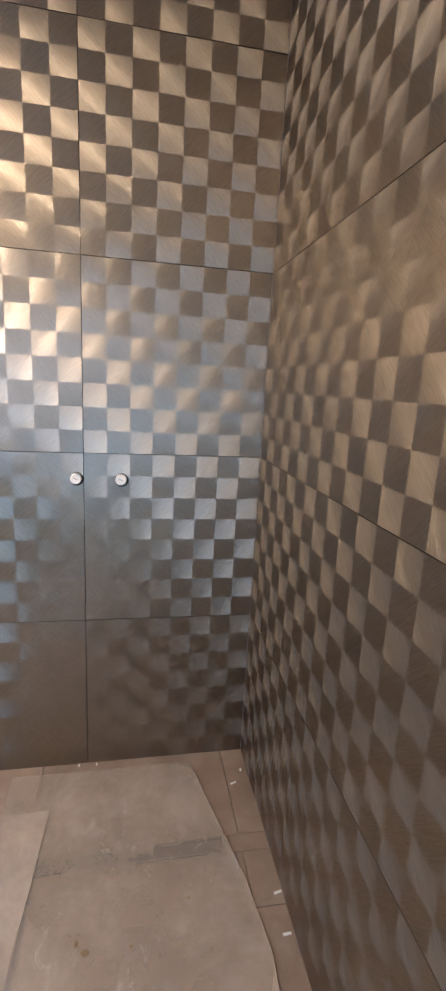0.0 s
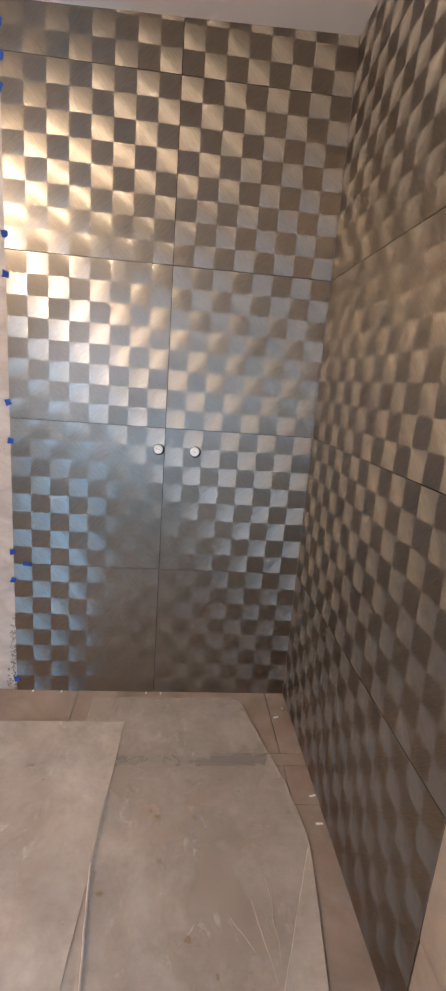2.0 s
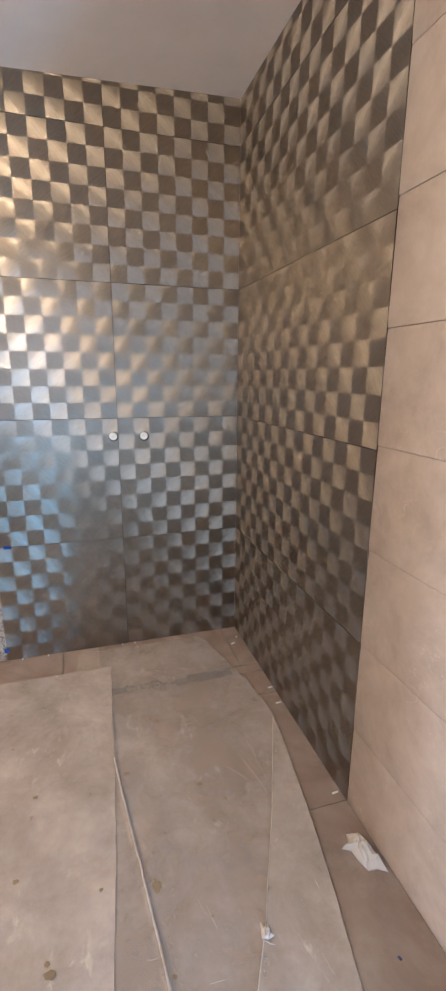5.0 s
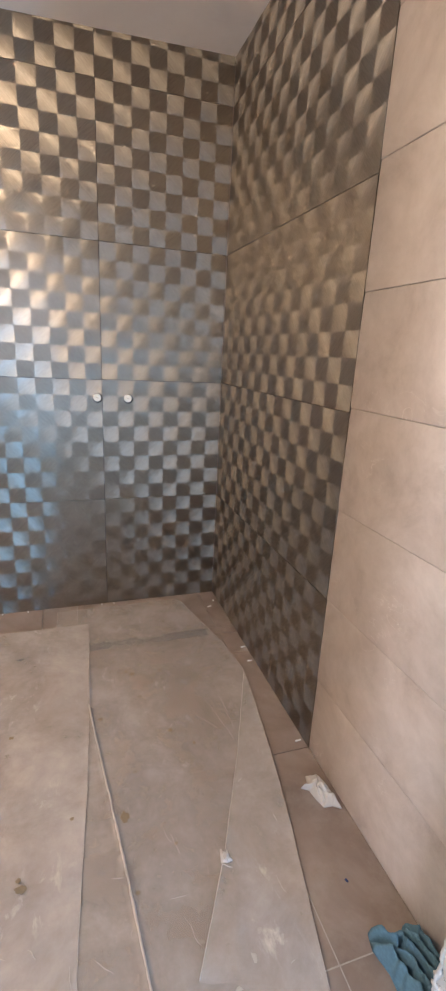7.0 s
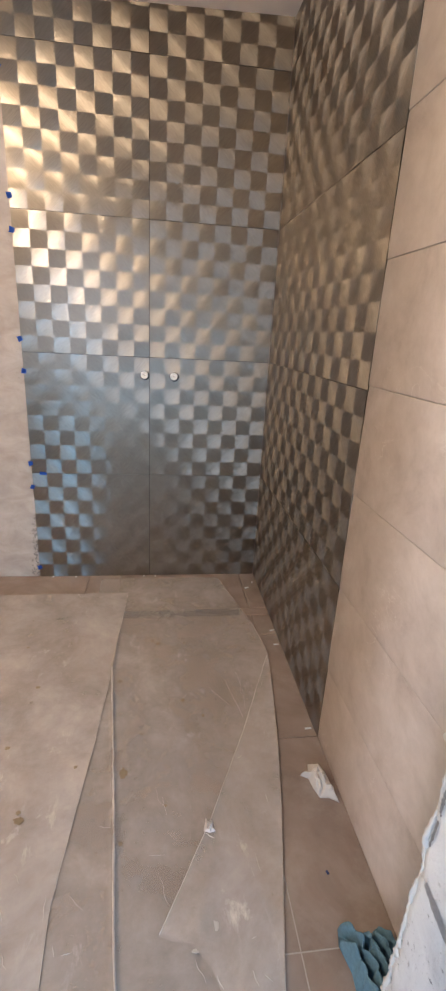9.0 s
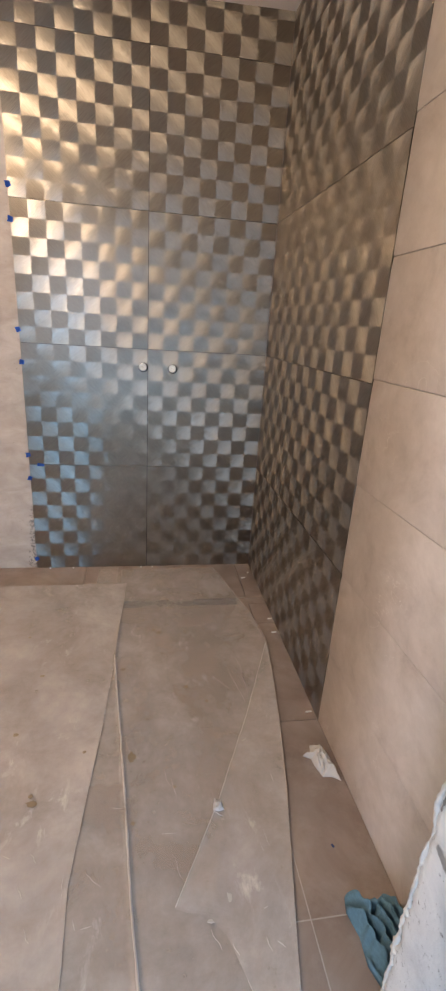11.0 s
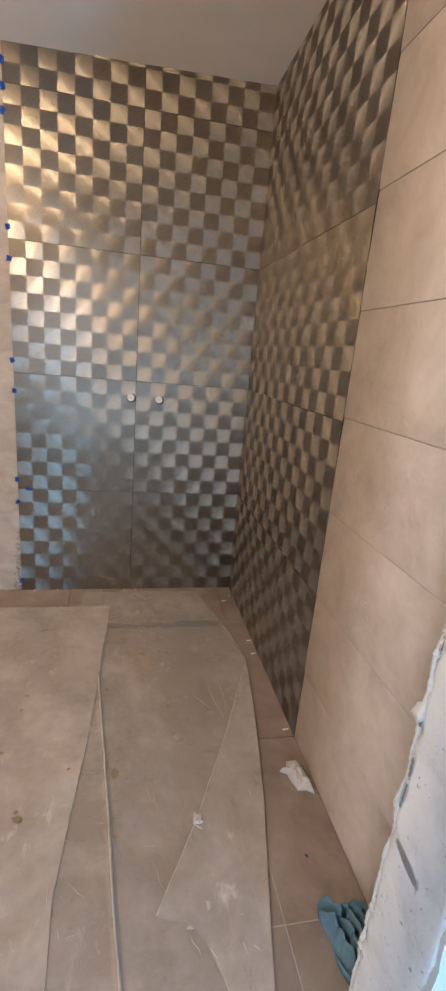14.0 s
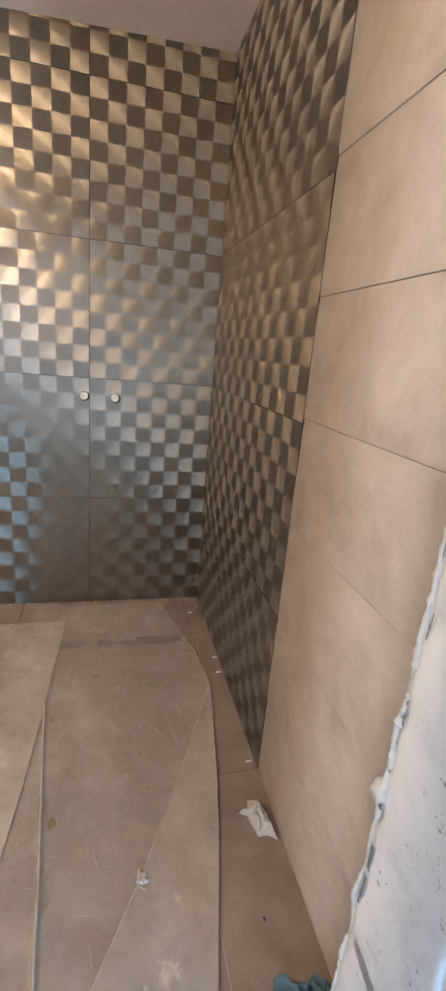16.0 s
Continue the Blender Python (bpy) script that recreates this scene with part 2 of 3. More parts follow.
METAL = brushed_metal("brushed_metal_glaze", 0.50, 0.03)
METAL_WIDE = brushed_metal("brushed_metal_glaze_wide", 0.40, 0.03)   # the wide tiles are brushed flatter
BEIGE = beige_stone_tile()
FLOOR_TILE = floor_stone_tile()
CONCRETE = plaster("raw_plaster", (0.36, 0.28, 0.22), (0.43, 0.345, 0.28), (0.50, 0.41, 0.345), 0.9, (0.17, 0.13, 0.10), 3.2, 0.7, (1, 1, 1.7))
CEILING = plaster("ceiling_skim", (0.77, 0.68, 0.60), (0.82, 0.73, 0.65), (0.86, 0.77, 0.69), 0.05, relief=0.08)
REVEAL = plaster("grey_white_reveal_plaster", (0.60, 0.625, 0.67), (0.73, 0.755, 0.80), (0.80, 0.825, 0.86), 0.9, (0.14, 0.14, 0.16), 3.2, 0.8, (1, 1, 1.1))
WHITE = plaster("white_wall_paint", (0.60, 0.60, 0.59), (0.65, 0.65, 0.64), (0.69, 0.69, 0.68), 0.08, relief=0.1)
HALL = plaster("hall_wall_plaster", (0.60, 0.62, 0.64), (0.66, 0.68, 0.70), (0.71, 0.73, 0.75), 0.1, relief=0.1)
BEAD = plain("white_foam_plaster", (0.62, 0.62, 0.62), 0.8, vary=0.15, scale=60, relief=0.4)
SCREED = plaster("pale_screed", (0.42, 0.40, 0.34), (0.52, 0.50, 0.43), (0.60, 0.58, 0.51), 0.5, (0.2, 0.18, 0.15), 1.5, 0.3)
GROUT = plain("grout", (0.50, 0.47, 0.43), 0.9)
GAP_SHADE = plain("gap_shade", (0.012, 0.011, 0.010), 0.8)
CHANNEL_BROWN = plain("channel_brown", (0.05, 0.04, 0.034), 0.7, vary=0.4, scale=25)
STEEL = plain("stainless_grate", (0.12, 0.112, 0.105), 0.5, 0.5, 0.5, 14)
CAP = plain("white_plastic", (0.82, 0.82, 0.80), 0.35, vary=0.03)
TAPE = plain("blue_tape", (0.02, 0.10, 0.42), 0.55, vary=0.2, scale=80)
CLOTH = plain("teal_cotton", (0.10, 0.20, 0.27), 0.95, vary=0.3, scale=120, relief=0.5)
TISSUE = plain("white_tissue", (0.53, 0.49, 0.455), 0.7, vary=0.06, scale=50, relief=0.3)
MUD = plain("dried_mud", (0.215, 0.158, 0.10), 0.9, vary=0.35, scale=200)
FILM_LEFT = film("milky_polythene", 0.47, 3.1)
FILM_MID = film("clear_polythene", 0.38, 8.4)
FILM_FOLD = film("doubled_polythene", 0.44, 14.2)


# ---- builders ----
def mesh_of(name, verts, faces, mat, smooth=False, uvs=None):
    me = bpy.data.meshes.new(name)
    me.from_pydata(verts, [], faces)
    me.materials.append(mat)
    if uvs is not None:
        lay = me.uv_layers.new(name="UVMap")
        for loop in me.loops:
            lay.data[loop.index].uv = uvs[loop.vertex_index]
    if smooth:
        me.polygons.foreach_set("use_smooth", [True] * len(me.polygons))
    me.update()
    return me


def from_bm(name, bm, mat, smooth=False):
    me = bpy.data.meshes.new(name)
    bm.normal_update()
    bm.to_mesh(me)
    bm.free()
    me.materials.append(mat)
    if smooth:
        me.polygons.foreach_set("use_smooth", [True] * len(me.polygons))
    return me


def part(name, me, parent, m=None, label=""):
    ob = new(name, me)
    ob.parent = parent
    if m is not None:
        ob.matrix_basis = m
    return tagged(ob, label)


def box_bm(x0, x1, y0, y1, z0, z1, bevel=0.0, seg=1):
    bm = bmesh.new()
    bmesh.ops.create_cube(bm, size=1)
    for v in bm.verts:
        v.co = Vector(((x0 + x1) / 2 + v.co.x * (x1 - x0), (y0 + y1) / 2 + v.co.y * (y1 - y0), (z0 + z1) / 2 + v.co.z * (z1 - z0)))
    if bevel:
        bmesh.ops.bevel(bm, geom=bm.edges[:], offset=bevel, segments=seg, affect="EDGES")
    return bm


def structure(name, me, label, category, m=None):
    ob = new(name, me)
    if m is not None:
        ob.matrix_basis = m
    return tagged(ob, label, category, kind="structure")


def metal_tile(name, cols, rows, mat, c0=0, r0=0):
    """A slab cols x rows squares, face towards -y, origin at its lower left; every square is a shallow pillow."""
    g = JOINT / 2
    verts, faces, uvs = [], [], []
    steps = 5
    for ci in range(math.ceil(cols)):
        for ri in range(math.ceil(rows)):
            cw, rh = min(1.0, cols - ci), min(1.0, rows - ri)
            base = len(verts)
            for j in range(steps):
                for i in range(steps):
                    a, b2 = i / (steps - 1), j / (steps - 1)
                    x, z = (ci + a * cw) * SQ, (ri + b2 * rh) * SQ
                    x = min(max(x, g), cols * SQ - g)
                    z = min(max(z, g), rows * SQ - g)
                    d = PILLOW * (1 - (2 * a - 1) ** 2 * 0.5 - (2 * b2 - 1) ** 2 * 0.5)
                    verts.append((x, -d, z))
                    uvs.append((c0 + ci + 0.002 + a * cw * 0.996, r0 + ri + 0.002 + b2 * rh * 0.996))
            for j in range(steps - 1):
                for i in range(steps - 1):
                    q = base + j * steps + i
                    faces.append((q, q + 1, q + steps + 1, q + steps))
    # sides and back of the slab
    w, h, t = cols * SQ, rows * SQ, 0.010
    base = len(verts)
    for y in (0.0, t):
        for x, z in ((g, g), (w - g, g), (w - g, h - g), (g, h - g)):
            verts.append((x, y, z))
            uvs.append((0.5, 0.5))
    faces += [(base + 4, base + 7, base + 6, base + 5)]
    faces += [(base + a, base + 4 + a, base + 4 + (a + 1) % 4, base + (a + 1) % 4) for a in range(4)]
    return mesh_of(name, verts, faces, mat, True, uvs)


PILLOW = 0.0002


def slab_mesh(name, w, h, t, mat):
    """A plain tile with softly falling long edges, face towards -y, origin at its lower left, half a joint short on every side."""
    g = 0.0006
    levels = [0.0, 0.003, 0.008, 0.015, 0.024, 0.035]
    zs = [g + q for q in levels] + [h - g - q for q in reversed(levels)]
    verts, faces = [], []
    for z in zs:
        near = min(z - g, h - g - z)
        dip = CUSHION * max(0.0, 1 - near / 0.035) ** 2.2
        verts += [(g, t, z), (g, dip, z), (w - g, dip, z), (w - g, t, z)]
    for k in range(0, len(verts) - 4, 4):
        faces += [(k + a, k + a + 1, k + a + 5, k + a + 4) for a in range(3)] + [(k + 3, k, k + 4, k + 7)]
    top = len(verts) - 4
    faces += [(0, 3, 2, 1), (top, top + 1, top + 2, top + 3)]
    me = mesh_of(name, verts, faces, mat)
    for p in me.polygons:
        p.use_smooth = abs(p.normal.y) > 0.5
    return me


CUSHION = 0.0015                        # how far the tiles' long edges fall away


def strip_bm(rows):
    """A sheet from rows of points."""
    bm = bmesh.new()
    vs = [[bm.verts.new(p) for p in r] for r in rows]
    for a, b in zip(vs, vs[1:]):
        for i in range(len(a) - 1):
            bm.faces.new((a[i], a[i + 1], b[i + 1], b[i]))
    return bm


def tube_bm(points, radii, sides=8, wobble=0.0):
    bm = bmesh.new()
    rings = []
    for k, (p, r) in enumerate(zip(points, radii)):
        p = Vector(p)
        d = (Vector(points[min(k + 1, len(points) - 1)]) - Vector(points[max(k - 1, 0)])).normalized()
        if abs(d.z) < 0.9:
            u = d.cross(Vector((0, 0, 1))).normalized()
        else:
            u = d.cross(Vector((0, 1, 0))).normalized()
        v = d.cross(u)
        rings.append([bm.verts.new(p + (u * math.cos(a) + v * math.sin(a)) * r * (1 + wobble * noise.noise(p * 60 + Vector((a * 3, 0, 0)))))
                      for a in (2 * math.pi * i / sides for i in range(sides))])
    for a, b in zip(rings, rings[1:]):
        for i in range(sides):
            bm.faces.new((a[i], a[(i + 1) % sides], b[(i + 1) % sides], b[i]))
    bm.faces.new(rings[0][::-1])
    bm.faces.new(rings[-1])
    return bm


def along(pts, y):
    """x on a polyline of (x, y) points with falling y."""
    ys = [-p[1] for p in pts]
    return float(np.interp(-y, ys, [p[0] for p in pts]))


# ---- large structure ----
wall_back = structure("wall_north", from_bm("wall_north", box_bm(XL, 0.62, YB + 0.0105, YB + 0.2, -0.05, 2.75), CONCRETE),
                      "back wall of raw cement plaster beside metallic tiles", "wall")
wall_right = structure("wall_east", from_bm("wall_east", box_bm(0.0118, 0.2, -1.97, 0.19, -0.05, 2.75), CONCRETE),
                       "side wall clad in metallic and beige tiles", "wall", RIGHT)
# unseen side wall, set far off so that it bounces little light
wall_left = structure("wall_west", from_bm("wall_west", box_bm(XL - 0.15, XL, YF, YB + 0.2, -0.05, 2.75), CONCRETE),
                      "unseen bare cement-plastered side wall", "wall")


def ragged_block(x0, x1, y0, y1, z0, z1, seed, amp):
    """A wall's bare end with broken, uneven vertical arrises, faces cut fine."""
    bm = bmesh.new()
    nx, ny, nz = 6, 14, 150
    def ring(z):
        pts = []
        for i in range(ny):
            pts.append((x0, y0 + (y1 - y0) * i / (ny - 1)))
        for i in range(1, nx):
            pts.append((x0 + (x1 - x0) * (i / (nx - 1)) ** 2, y1))
        for i in range(1, ny):
            pts.append((x1, y1 + (y0 - y1) * i / (ny - 1)))
        for i in range(1, nx - 1):
            pts.append((x1 + (x0 - x1) * (1 - (1 - i / (nx - 1)) ** 2), y0))
        out = []
        for x, y in pts:
            near0 = math.exp(-((x - x0) ** 2) / 0.03 ** 2)
            corner = max(math.exp(-((y - y0) / 0.016) ** 2), math.exp(-((y - y1) / 0.012) ** 2)) * near0
            n1 = noise.noise(Vector((y * 9, z * 5, seed)))
            n2 = noise.noise(Vector((y * 40, z * 34, seed + 5)))
            n3 = noise.noise(Vector((seed, z * 21, y * 3)))
            dx = near0 * (0.0014 * n1 + 0.0010 * n2) + corner * amp * max(0.0, 0.3 + n3 + 0.6 * n2)
            dy = corner * amp * 0.8 * (0.25 + n3 * 0.9 + 0.5 * n2) * (1 if y < (y0 + y1) / 2 else -1)
            out.append((x + dx + LEAN * z, y + dy, z))
        return out
    rings = [[bm.verts.new(p) for p in ring(z0 + (z1 - z0) * k / nz)] for k in range(nz + 1)]
    cnt = len(rings[0])
    for a, b in zip(rings, rings[1:]):
        for i in range(cnt):
            bm.faces.new((a[i], b[i], b[(i + 1) % cnt], a[(i + 1) % cnt]))
    bm.faces.new(rings[0])
    bm.faces.new(rings[-1][::-1])
    bmesh.ops.recalc_face_normals(bm, faces=bm.faces[:])
    return bm


# partition with the doorway: bare end on one side, the rest beyond the opening
partition_end = structure("wall_south", from_bm("wall_south", ragged_block(JAMB, 0.60, YFO + 0.004, YF, -0.05, 2.75, 2.0, 0.008), REVEAL, True),
                          "rough bare end of a partition wall at the doorway", "wall")
coat = bmesh.new()
prev = None
for k in range(221):
    z = -0.05 + 2.7 * k / 220
    e = JAMB + LEAN * z + 0.003 + 0.007 * (0.5 + noise.noise(Vector((3.1, z * 14, 0)))) + 0.005 * max(0, noise.noise(Vector((7.7, z * 60, 0))))
    row = [coat.verts.new(q) for q in ((e, YFO + 0.006, z), (e, YFO - 0.005, z), (e + 0.02, YFO - 0.007, z), (2.2, YFO - 0.007, z))]
    if prev:
        for i in range(3):
            coat.faces.new((prev[i], prev[i + 1], row[i + 1], row[i]))
    prev = row
bmesh.ops.recalc_face_normals(coat, faces=coat.faces[:])
part("plaster_coat", from_bm("plaster_coat", coat, WHITE), partition_end, None, "smooth white plaster with a ragged edge")
# unseen rest of the partition; its edge keeps the bulb off the bare end
structure("wall_south_far", from_bm("wall_south_far", box_bm(XL - 0.15, DOOR_L, YFO, YF, -0.05, 2.75), WHITE), "unseen white partition wall beside the doorway", "wall")
structure("lintel", from_bm("lintel", box_bm(DOOR_L, JAMB + 0.06, YFO + 0.004, YF - 0.004, 2.2, 2.75), WHITE), "white lintel over the doorway", "wall")
# unseen hall walls, kept pale to bounce daylight onto the bare end
structure("hall_wall_west", from_bm("hall_wall_west", box_bm(XL - 0.15, XL, WIN_Y - 0.2, YFO, -0.05, 2.75), HALL), "unseen white plastered hall wall", "wall")
structure("hall_wall_east", from_bm("hall_wall_east", box_bm(2.2, 2.35, WIN_Y - 0.2, YF, -0.05, 2.75), HALL), "unseen white plastered hall wall", "wall")
edges = [XL] + [x for w in WINDOWS for x in w[:2]] + [2.2]
for k in range(0, len(edges), 2):
    structure("hall_wall_south", from_bm("hall_wall_south", box_bm(edges[k], edges[k + 1], WIN_Y - 0.2, WIN_Y, -0.05, 2.75), HALL), "unseen white plastered hall wall between the windows", "wall")
ceiling = structure("ceiling", from_bm("ceiling", box_bm(-4.0, 0.7, -0.42, 1.9, 0, 0.1), CEILING), "skim-plastered off-white ceiling", "ceiling", pose(0, 0, CEIL, 0, -1.95, 0))
structure("hall_ceiling", from_bm("hall_ceiling", box_bm(XL, 2.5, WIN_Y - 0.2, YFO + 0.02, 2.62, 2.7), CEILING), "white hall ceiling", "ceiling")

# unseen windows at the end of the hall
for k, (x0, x1, z0, z1, power, tint) in enumerate(WINDOWS):
    window = structure("window_%d" % (k + 1), from_bm("window", box_bm(x0, x1, WIN_Y - 0.2, WIN_Y, -0.05, z0), WHITE), "unseen white-framed window at the end of the hall", "window")
    part("window_head", from_bm("window_head", box_bm(x0, x1, WIN_Y - 0.2, WIN_Y, z1, 2.75), WHITE), window)
    for a in ((x0, x0 + 0.05, z0, z1), (x1 - 0.05, x1, z0, z1), (x0 + 0.05, x1 - 0.05, z0, z0 + 0.05), (x0 + 0.05, x1 - 0.05, z1 - 0.05, z1)):
        part("window_frame", from_bm("window_frame", box_bm(a[0], a[1], WIN_Y - 0.17, WIN_Y - 0.10, a[2], a[3], 0.004), CAP), window)

# ---- metallic tiles ----
FULL = metal_tile("tile", 8, 8, METAL)
TOP = (CEIL + 0.05 - 2.4) / SQ
TOP_CUT = metal_tile("tile_top", 8, min(TOP, 2.75), METAL)
rng = random.Random(4)
for cx in range(2):
    for rz in range(5):
        x, z = XR - 1.2 + cx * TILE, rz * TILE
        m = pose(x, YB, z, rng.uniform(-0.15, 0.15), 0, rng.uniform(-0.15, 0.15))
        part("tile", FULL if rz < 4 else TOP_CUT, wall_back, m)
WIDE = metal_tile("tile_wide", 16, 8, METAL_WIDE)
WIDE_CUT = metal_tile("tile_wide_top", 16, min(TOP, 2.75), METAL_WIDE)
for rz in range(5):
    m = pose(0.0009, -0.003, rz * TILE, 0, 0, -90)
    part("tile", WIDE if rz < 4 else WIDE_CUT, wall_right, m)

# thin sheets added behind the tiles so that the open joints come out dark
JOINT_BACK = plain("dark_joint_back", (0.05, 0.045, 0.04), 0.95, vary=0.3)
part("adhesive_bed", from_bm("adhesive_bed", box_bm(XR - 1.199, XR, YB + 0.0101, YB + 0.0104, 0.001, 2.56), JOINT_BACK), wall_back)
part("adhesive_bed", from_bm("adhesive_bed", box_bm(0.0112, 0.0115, -1.2025, -0.002, 0.001, 2.56), JOINT_BACK), wall_right)
part("adhesive_bed", from_bm("adhesive_bed", box_bm(0.0112, 0.0115, -1.963, -1.2035, 0.001, 2.56), plain("brown_grout", (0.15, 0.115, 0.095), 0.95)), wall_right)

# ---- beige wall tiles ----
BH = 0.308
BZ = [0.0, 0.289]
while BZ[-1] < 2.6:
    BZ.append(BZ[-1] + BH)
BW = 0.76
lip = (0.32, 0.24, 0.34, 0.22, 0.28)   # degrees by which a tile leans, so that its foot stands proud
for z0, z1 in zip(BZ, BZ[1:]):
    z1 = min(z1, 2.66)
    if z1 - z0 > 0.02:
        part("beige_tile", slab_mesh("beige_tile", BW, z1 - z0, 0.010, BEIGE), wall_right, pose(0.0012, -1.2035, z0, -lip[len(wall_right.children) % 5], 0, -90))

# ---- floor ----
floor = structure("floor", from_bm("floor", box_bm(XL, 0.62, YF + 0.01, YB + 0.2, -0.2, -0.009), GROUT), "tiled floor under protective plastic", "floor")
structure("hall_floor", from_bm("hall_floor", box_bm(XL, 2.2, WIN_Y - 0.2, YF + 0.008, -0.2, -0.004), SCREED), "pale dusty screed floor of the hall", "floor")


def floor_tile(x0, x1, y0, y1, gap=0.0022):
    g = gap / 2
    part("floor_tile", from_bm("floor_tile", box_bm(x0 + g, x1 - g, y0 + g, y1 - g, -0.009, 0.0, 0.0009), FLOOR_TILE), floor)


xs = [XL, -2.214, -1.614, -1.014, -0.414, 0.186, 0.425]
ys = [YF + 0.012, -0.197, 0.402, 1.002]
for x0, x1 in zip(xs, xs[1:]):
    for y0, y1 in zip(ys, ys[1:]):
        floor_tile(x0, x1, y0, y1)
for x0, x1 in ((XL, -1.3), (-1.3, -0.7), (-0.7, 0.315), (0.315, 0.42)):
    floor_tile(x0, x1, 1.002, 1.172)
for x0, x1 in ((XL, -1.13), (-1.13, -0.53), (-0.53, -0.36), (-0.36, 0.315), (0.315, 0.42)):
    floor_tile(x0, x1, 1.232, YB + 0.008)
floor_tile(0.262, 0.42, 1.172, 1.232)
PALE_GROUT = plain("pale_grout", (0.42, 0.38, 0.345), 0.9, vary=0.2, scale=90)
for a in ((-0.45, 0.42, -0.1985, -0.1955), (0.1845, 0.1875, YF + 0.02, -0.1995), (0.1845, 0.1875, -0.1945, 0.395)):
    part("grout_line", from_bm("grout_line", box_bm(a[0], a[1], a[2], a[3], -0.007, -0.0002), PALE_GROUT), floor, None, "pale grout")

# ---- linear drain ----
drain = tagged(new("linear_drain"), "long narrow stainless shower drain set in the floor", "drain")
drain.location = (0, 1.202, 0)
# dark brown floor of the channel
bm = box_bm(-0.72, 0.26, -0.028, 0.028, -0.008, -0.006)
part("channel", from_bm("channel", bm, CHANNEL_BROWN), drain)
for y0, y1 in ((-0.029, -0.024), (0.024, 0.029)):
    part("rim", from_bm("rim", box_bm(-0.72, 0.26, y0, y1, -0.008, 0.0005, 0.0006), STEEL), drain)
slot = from_bm("cover", box_bm(-0.1575, 0.1575, -0.019, 0.019, -0.006, -0.0012, 0.001), STEEL)
for i in range(3):
    part("cover", slot, drain, pose(-0.553 + i * 0.327, 0, 0))

# ---- bare bulb in the room ----
lamp = tagged(new("ceiling_lamp"), "bare warm bulb on a short cord", "lamp")
lamp.location = BULB
glow, gn, gl, gb = material("lit_bulb_glass")
gb.inputs["Emission Color"].default_value = (1.0, 0.822, 0.635, 1)
gb.inputs["Emission Strength"].default_value = 6.0
bm = bmesh.new()
bmesh.ops.create_uvsphere(bm, u_segments=20, v_segments=12, radius=0.03)
for v in bm.verts:
    if v.co.z > 0:
        v.co.x, v.co.y, v.co.z = v.co.x * (1 - 8 * v.co.z), v.co.y * (1 - 8 * v.co.z), v.co.z * 1.3
part("bulb", from_bm("bulb", bm, glow, True), lamp)
part("socket", from_bm("socket", tube_bm([(0, 0, 0.03), (0, 0, 0.06)], [0.018, 0.016], 14), CAP, True), lamp)
part("cord", from_bm("cord", tube_bm([(0, 0, 0.058), (0, 0, 0.12)], [0.003, 0.003], 8), CAP, True), lamp)

# ---- pipe outlets in the tiled wall ----
def ring_bm(profile, sides=28):
    bm = bmesh.new()
    rings = []
    for r, y in profile:
        rings.append([bm.verts.new((r * math.cos(2 * math.pi * i / sides), y, r * math.sin(2 * math.pi * i / sides))) for i in range(sides)])
    for a, b in zip(rings, rings[1:]):
        for i in range(sides):
            bm.faces.new((a[i], a[(i + 1) % sides], b[(i + 1) % sides], b[i]))
    bm.faces.new(rings[-1])
    bmesh.ops.recalc_face_normals(bm, faces=bm.faces[:])
    return bm


def outlet(x, z, tilt):
    thing = tagged(new("pipe_outlet"), "white plastic plug in a drilled hole of the metallic tile", "pipe outlet", "outlets for the mixer")
    thing.matrix_basis = pose(x, YB - 0.0006, z, tilt, 0, tilt)
    # black ring on the tile paints the shade of an uncut hole
    part("hole", from_bm("hole", ring_bm([(0.0228, 0.0), (0.0225, -0.0012), (0.0220, -0.0014)]), GAP_SHADE, False), thing)
    part("plug", from_bm("plug", ring_bm([(0.0185, -0.001), (0.0185, -0.012), (0.0172, -0.0145), (0.0130, -0.016), (0.0118, -0.014), (0.0105, -0.0135)]), CAP, True), thing, pose(-0.0025, 0, 0.0025))
    part("slot", from_bm("slot", box_bm(-0.008, 0.008, -0.0148, -0.0136, -0.0016, 0.0016, 0.0004), GROUT), thing, pose(-0.0025, 0, 0.0025, 0, 25, 0))


outlet(-0.222, 1.113, 1.0)
outlet(-0.076, 1.111, -1.5)

# ---- strips of blue tape along the tile edge ----
def tape(x, z, w, h, turn, curl):
    rows = []
    for j in range(4):
        v = j / 3
        rows.append([(-w / 2 + w * i / 5 + 0.003 * noise.noise(Vector((x * 40, z * 40 + v * 2, i))), -0.0012 - curl * (1 - i / 5) ** 2 - 0.001 * v, h * (v - 0.5) * (1 - 0.25 * (i / 5))) for i in range(6)])
    bm = strip_bm(rows)
    bmesh.ops.solidify(bm, geom=bm.faces[:], thickness=0.0006)
    ob = tagged(new("tape_strip", from_bm("tape_strip", bm, TAPE)), "short blue masking tape tab stuck on the tile edge", "tape", "tape tabs on the tile edge")
    ob.matrix_basis = pose(x, YB - 0.0005, z, 0, turn, 0)


for i, z in enumerate((2.478, 2.385, 2.295, 1.848, 1.715, 1.259, 1.111, 0.652, 0.526, 0.06)):
    tape(-0.799 + 0.003 * math.sin(i * 2.3), z, 0.020, 0.034 if i < 3 else 0.026, (12, -8, 20, -15, 10, -20)[i % 6], 0.006)
tape(-0.742, 0.599, 0.034, 0.018, 6, 0.002)

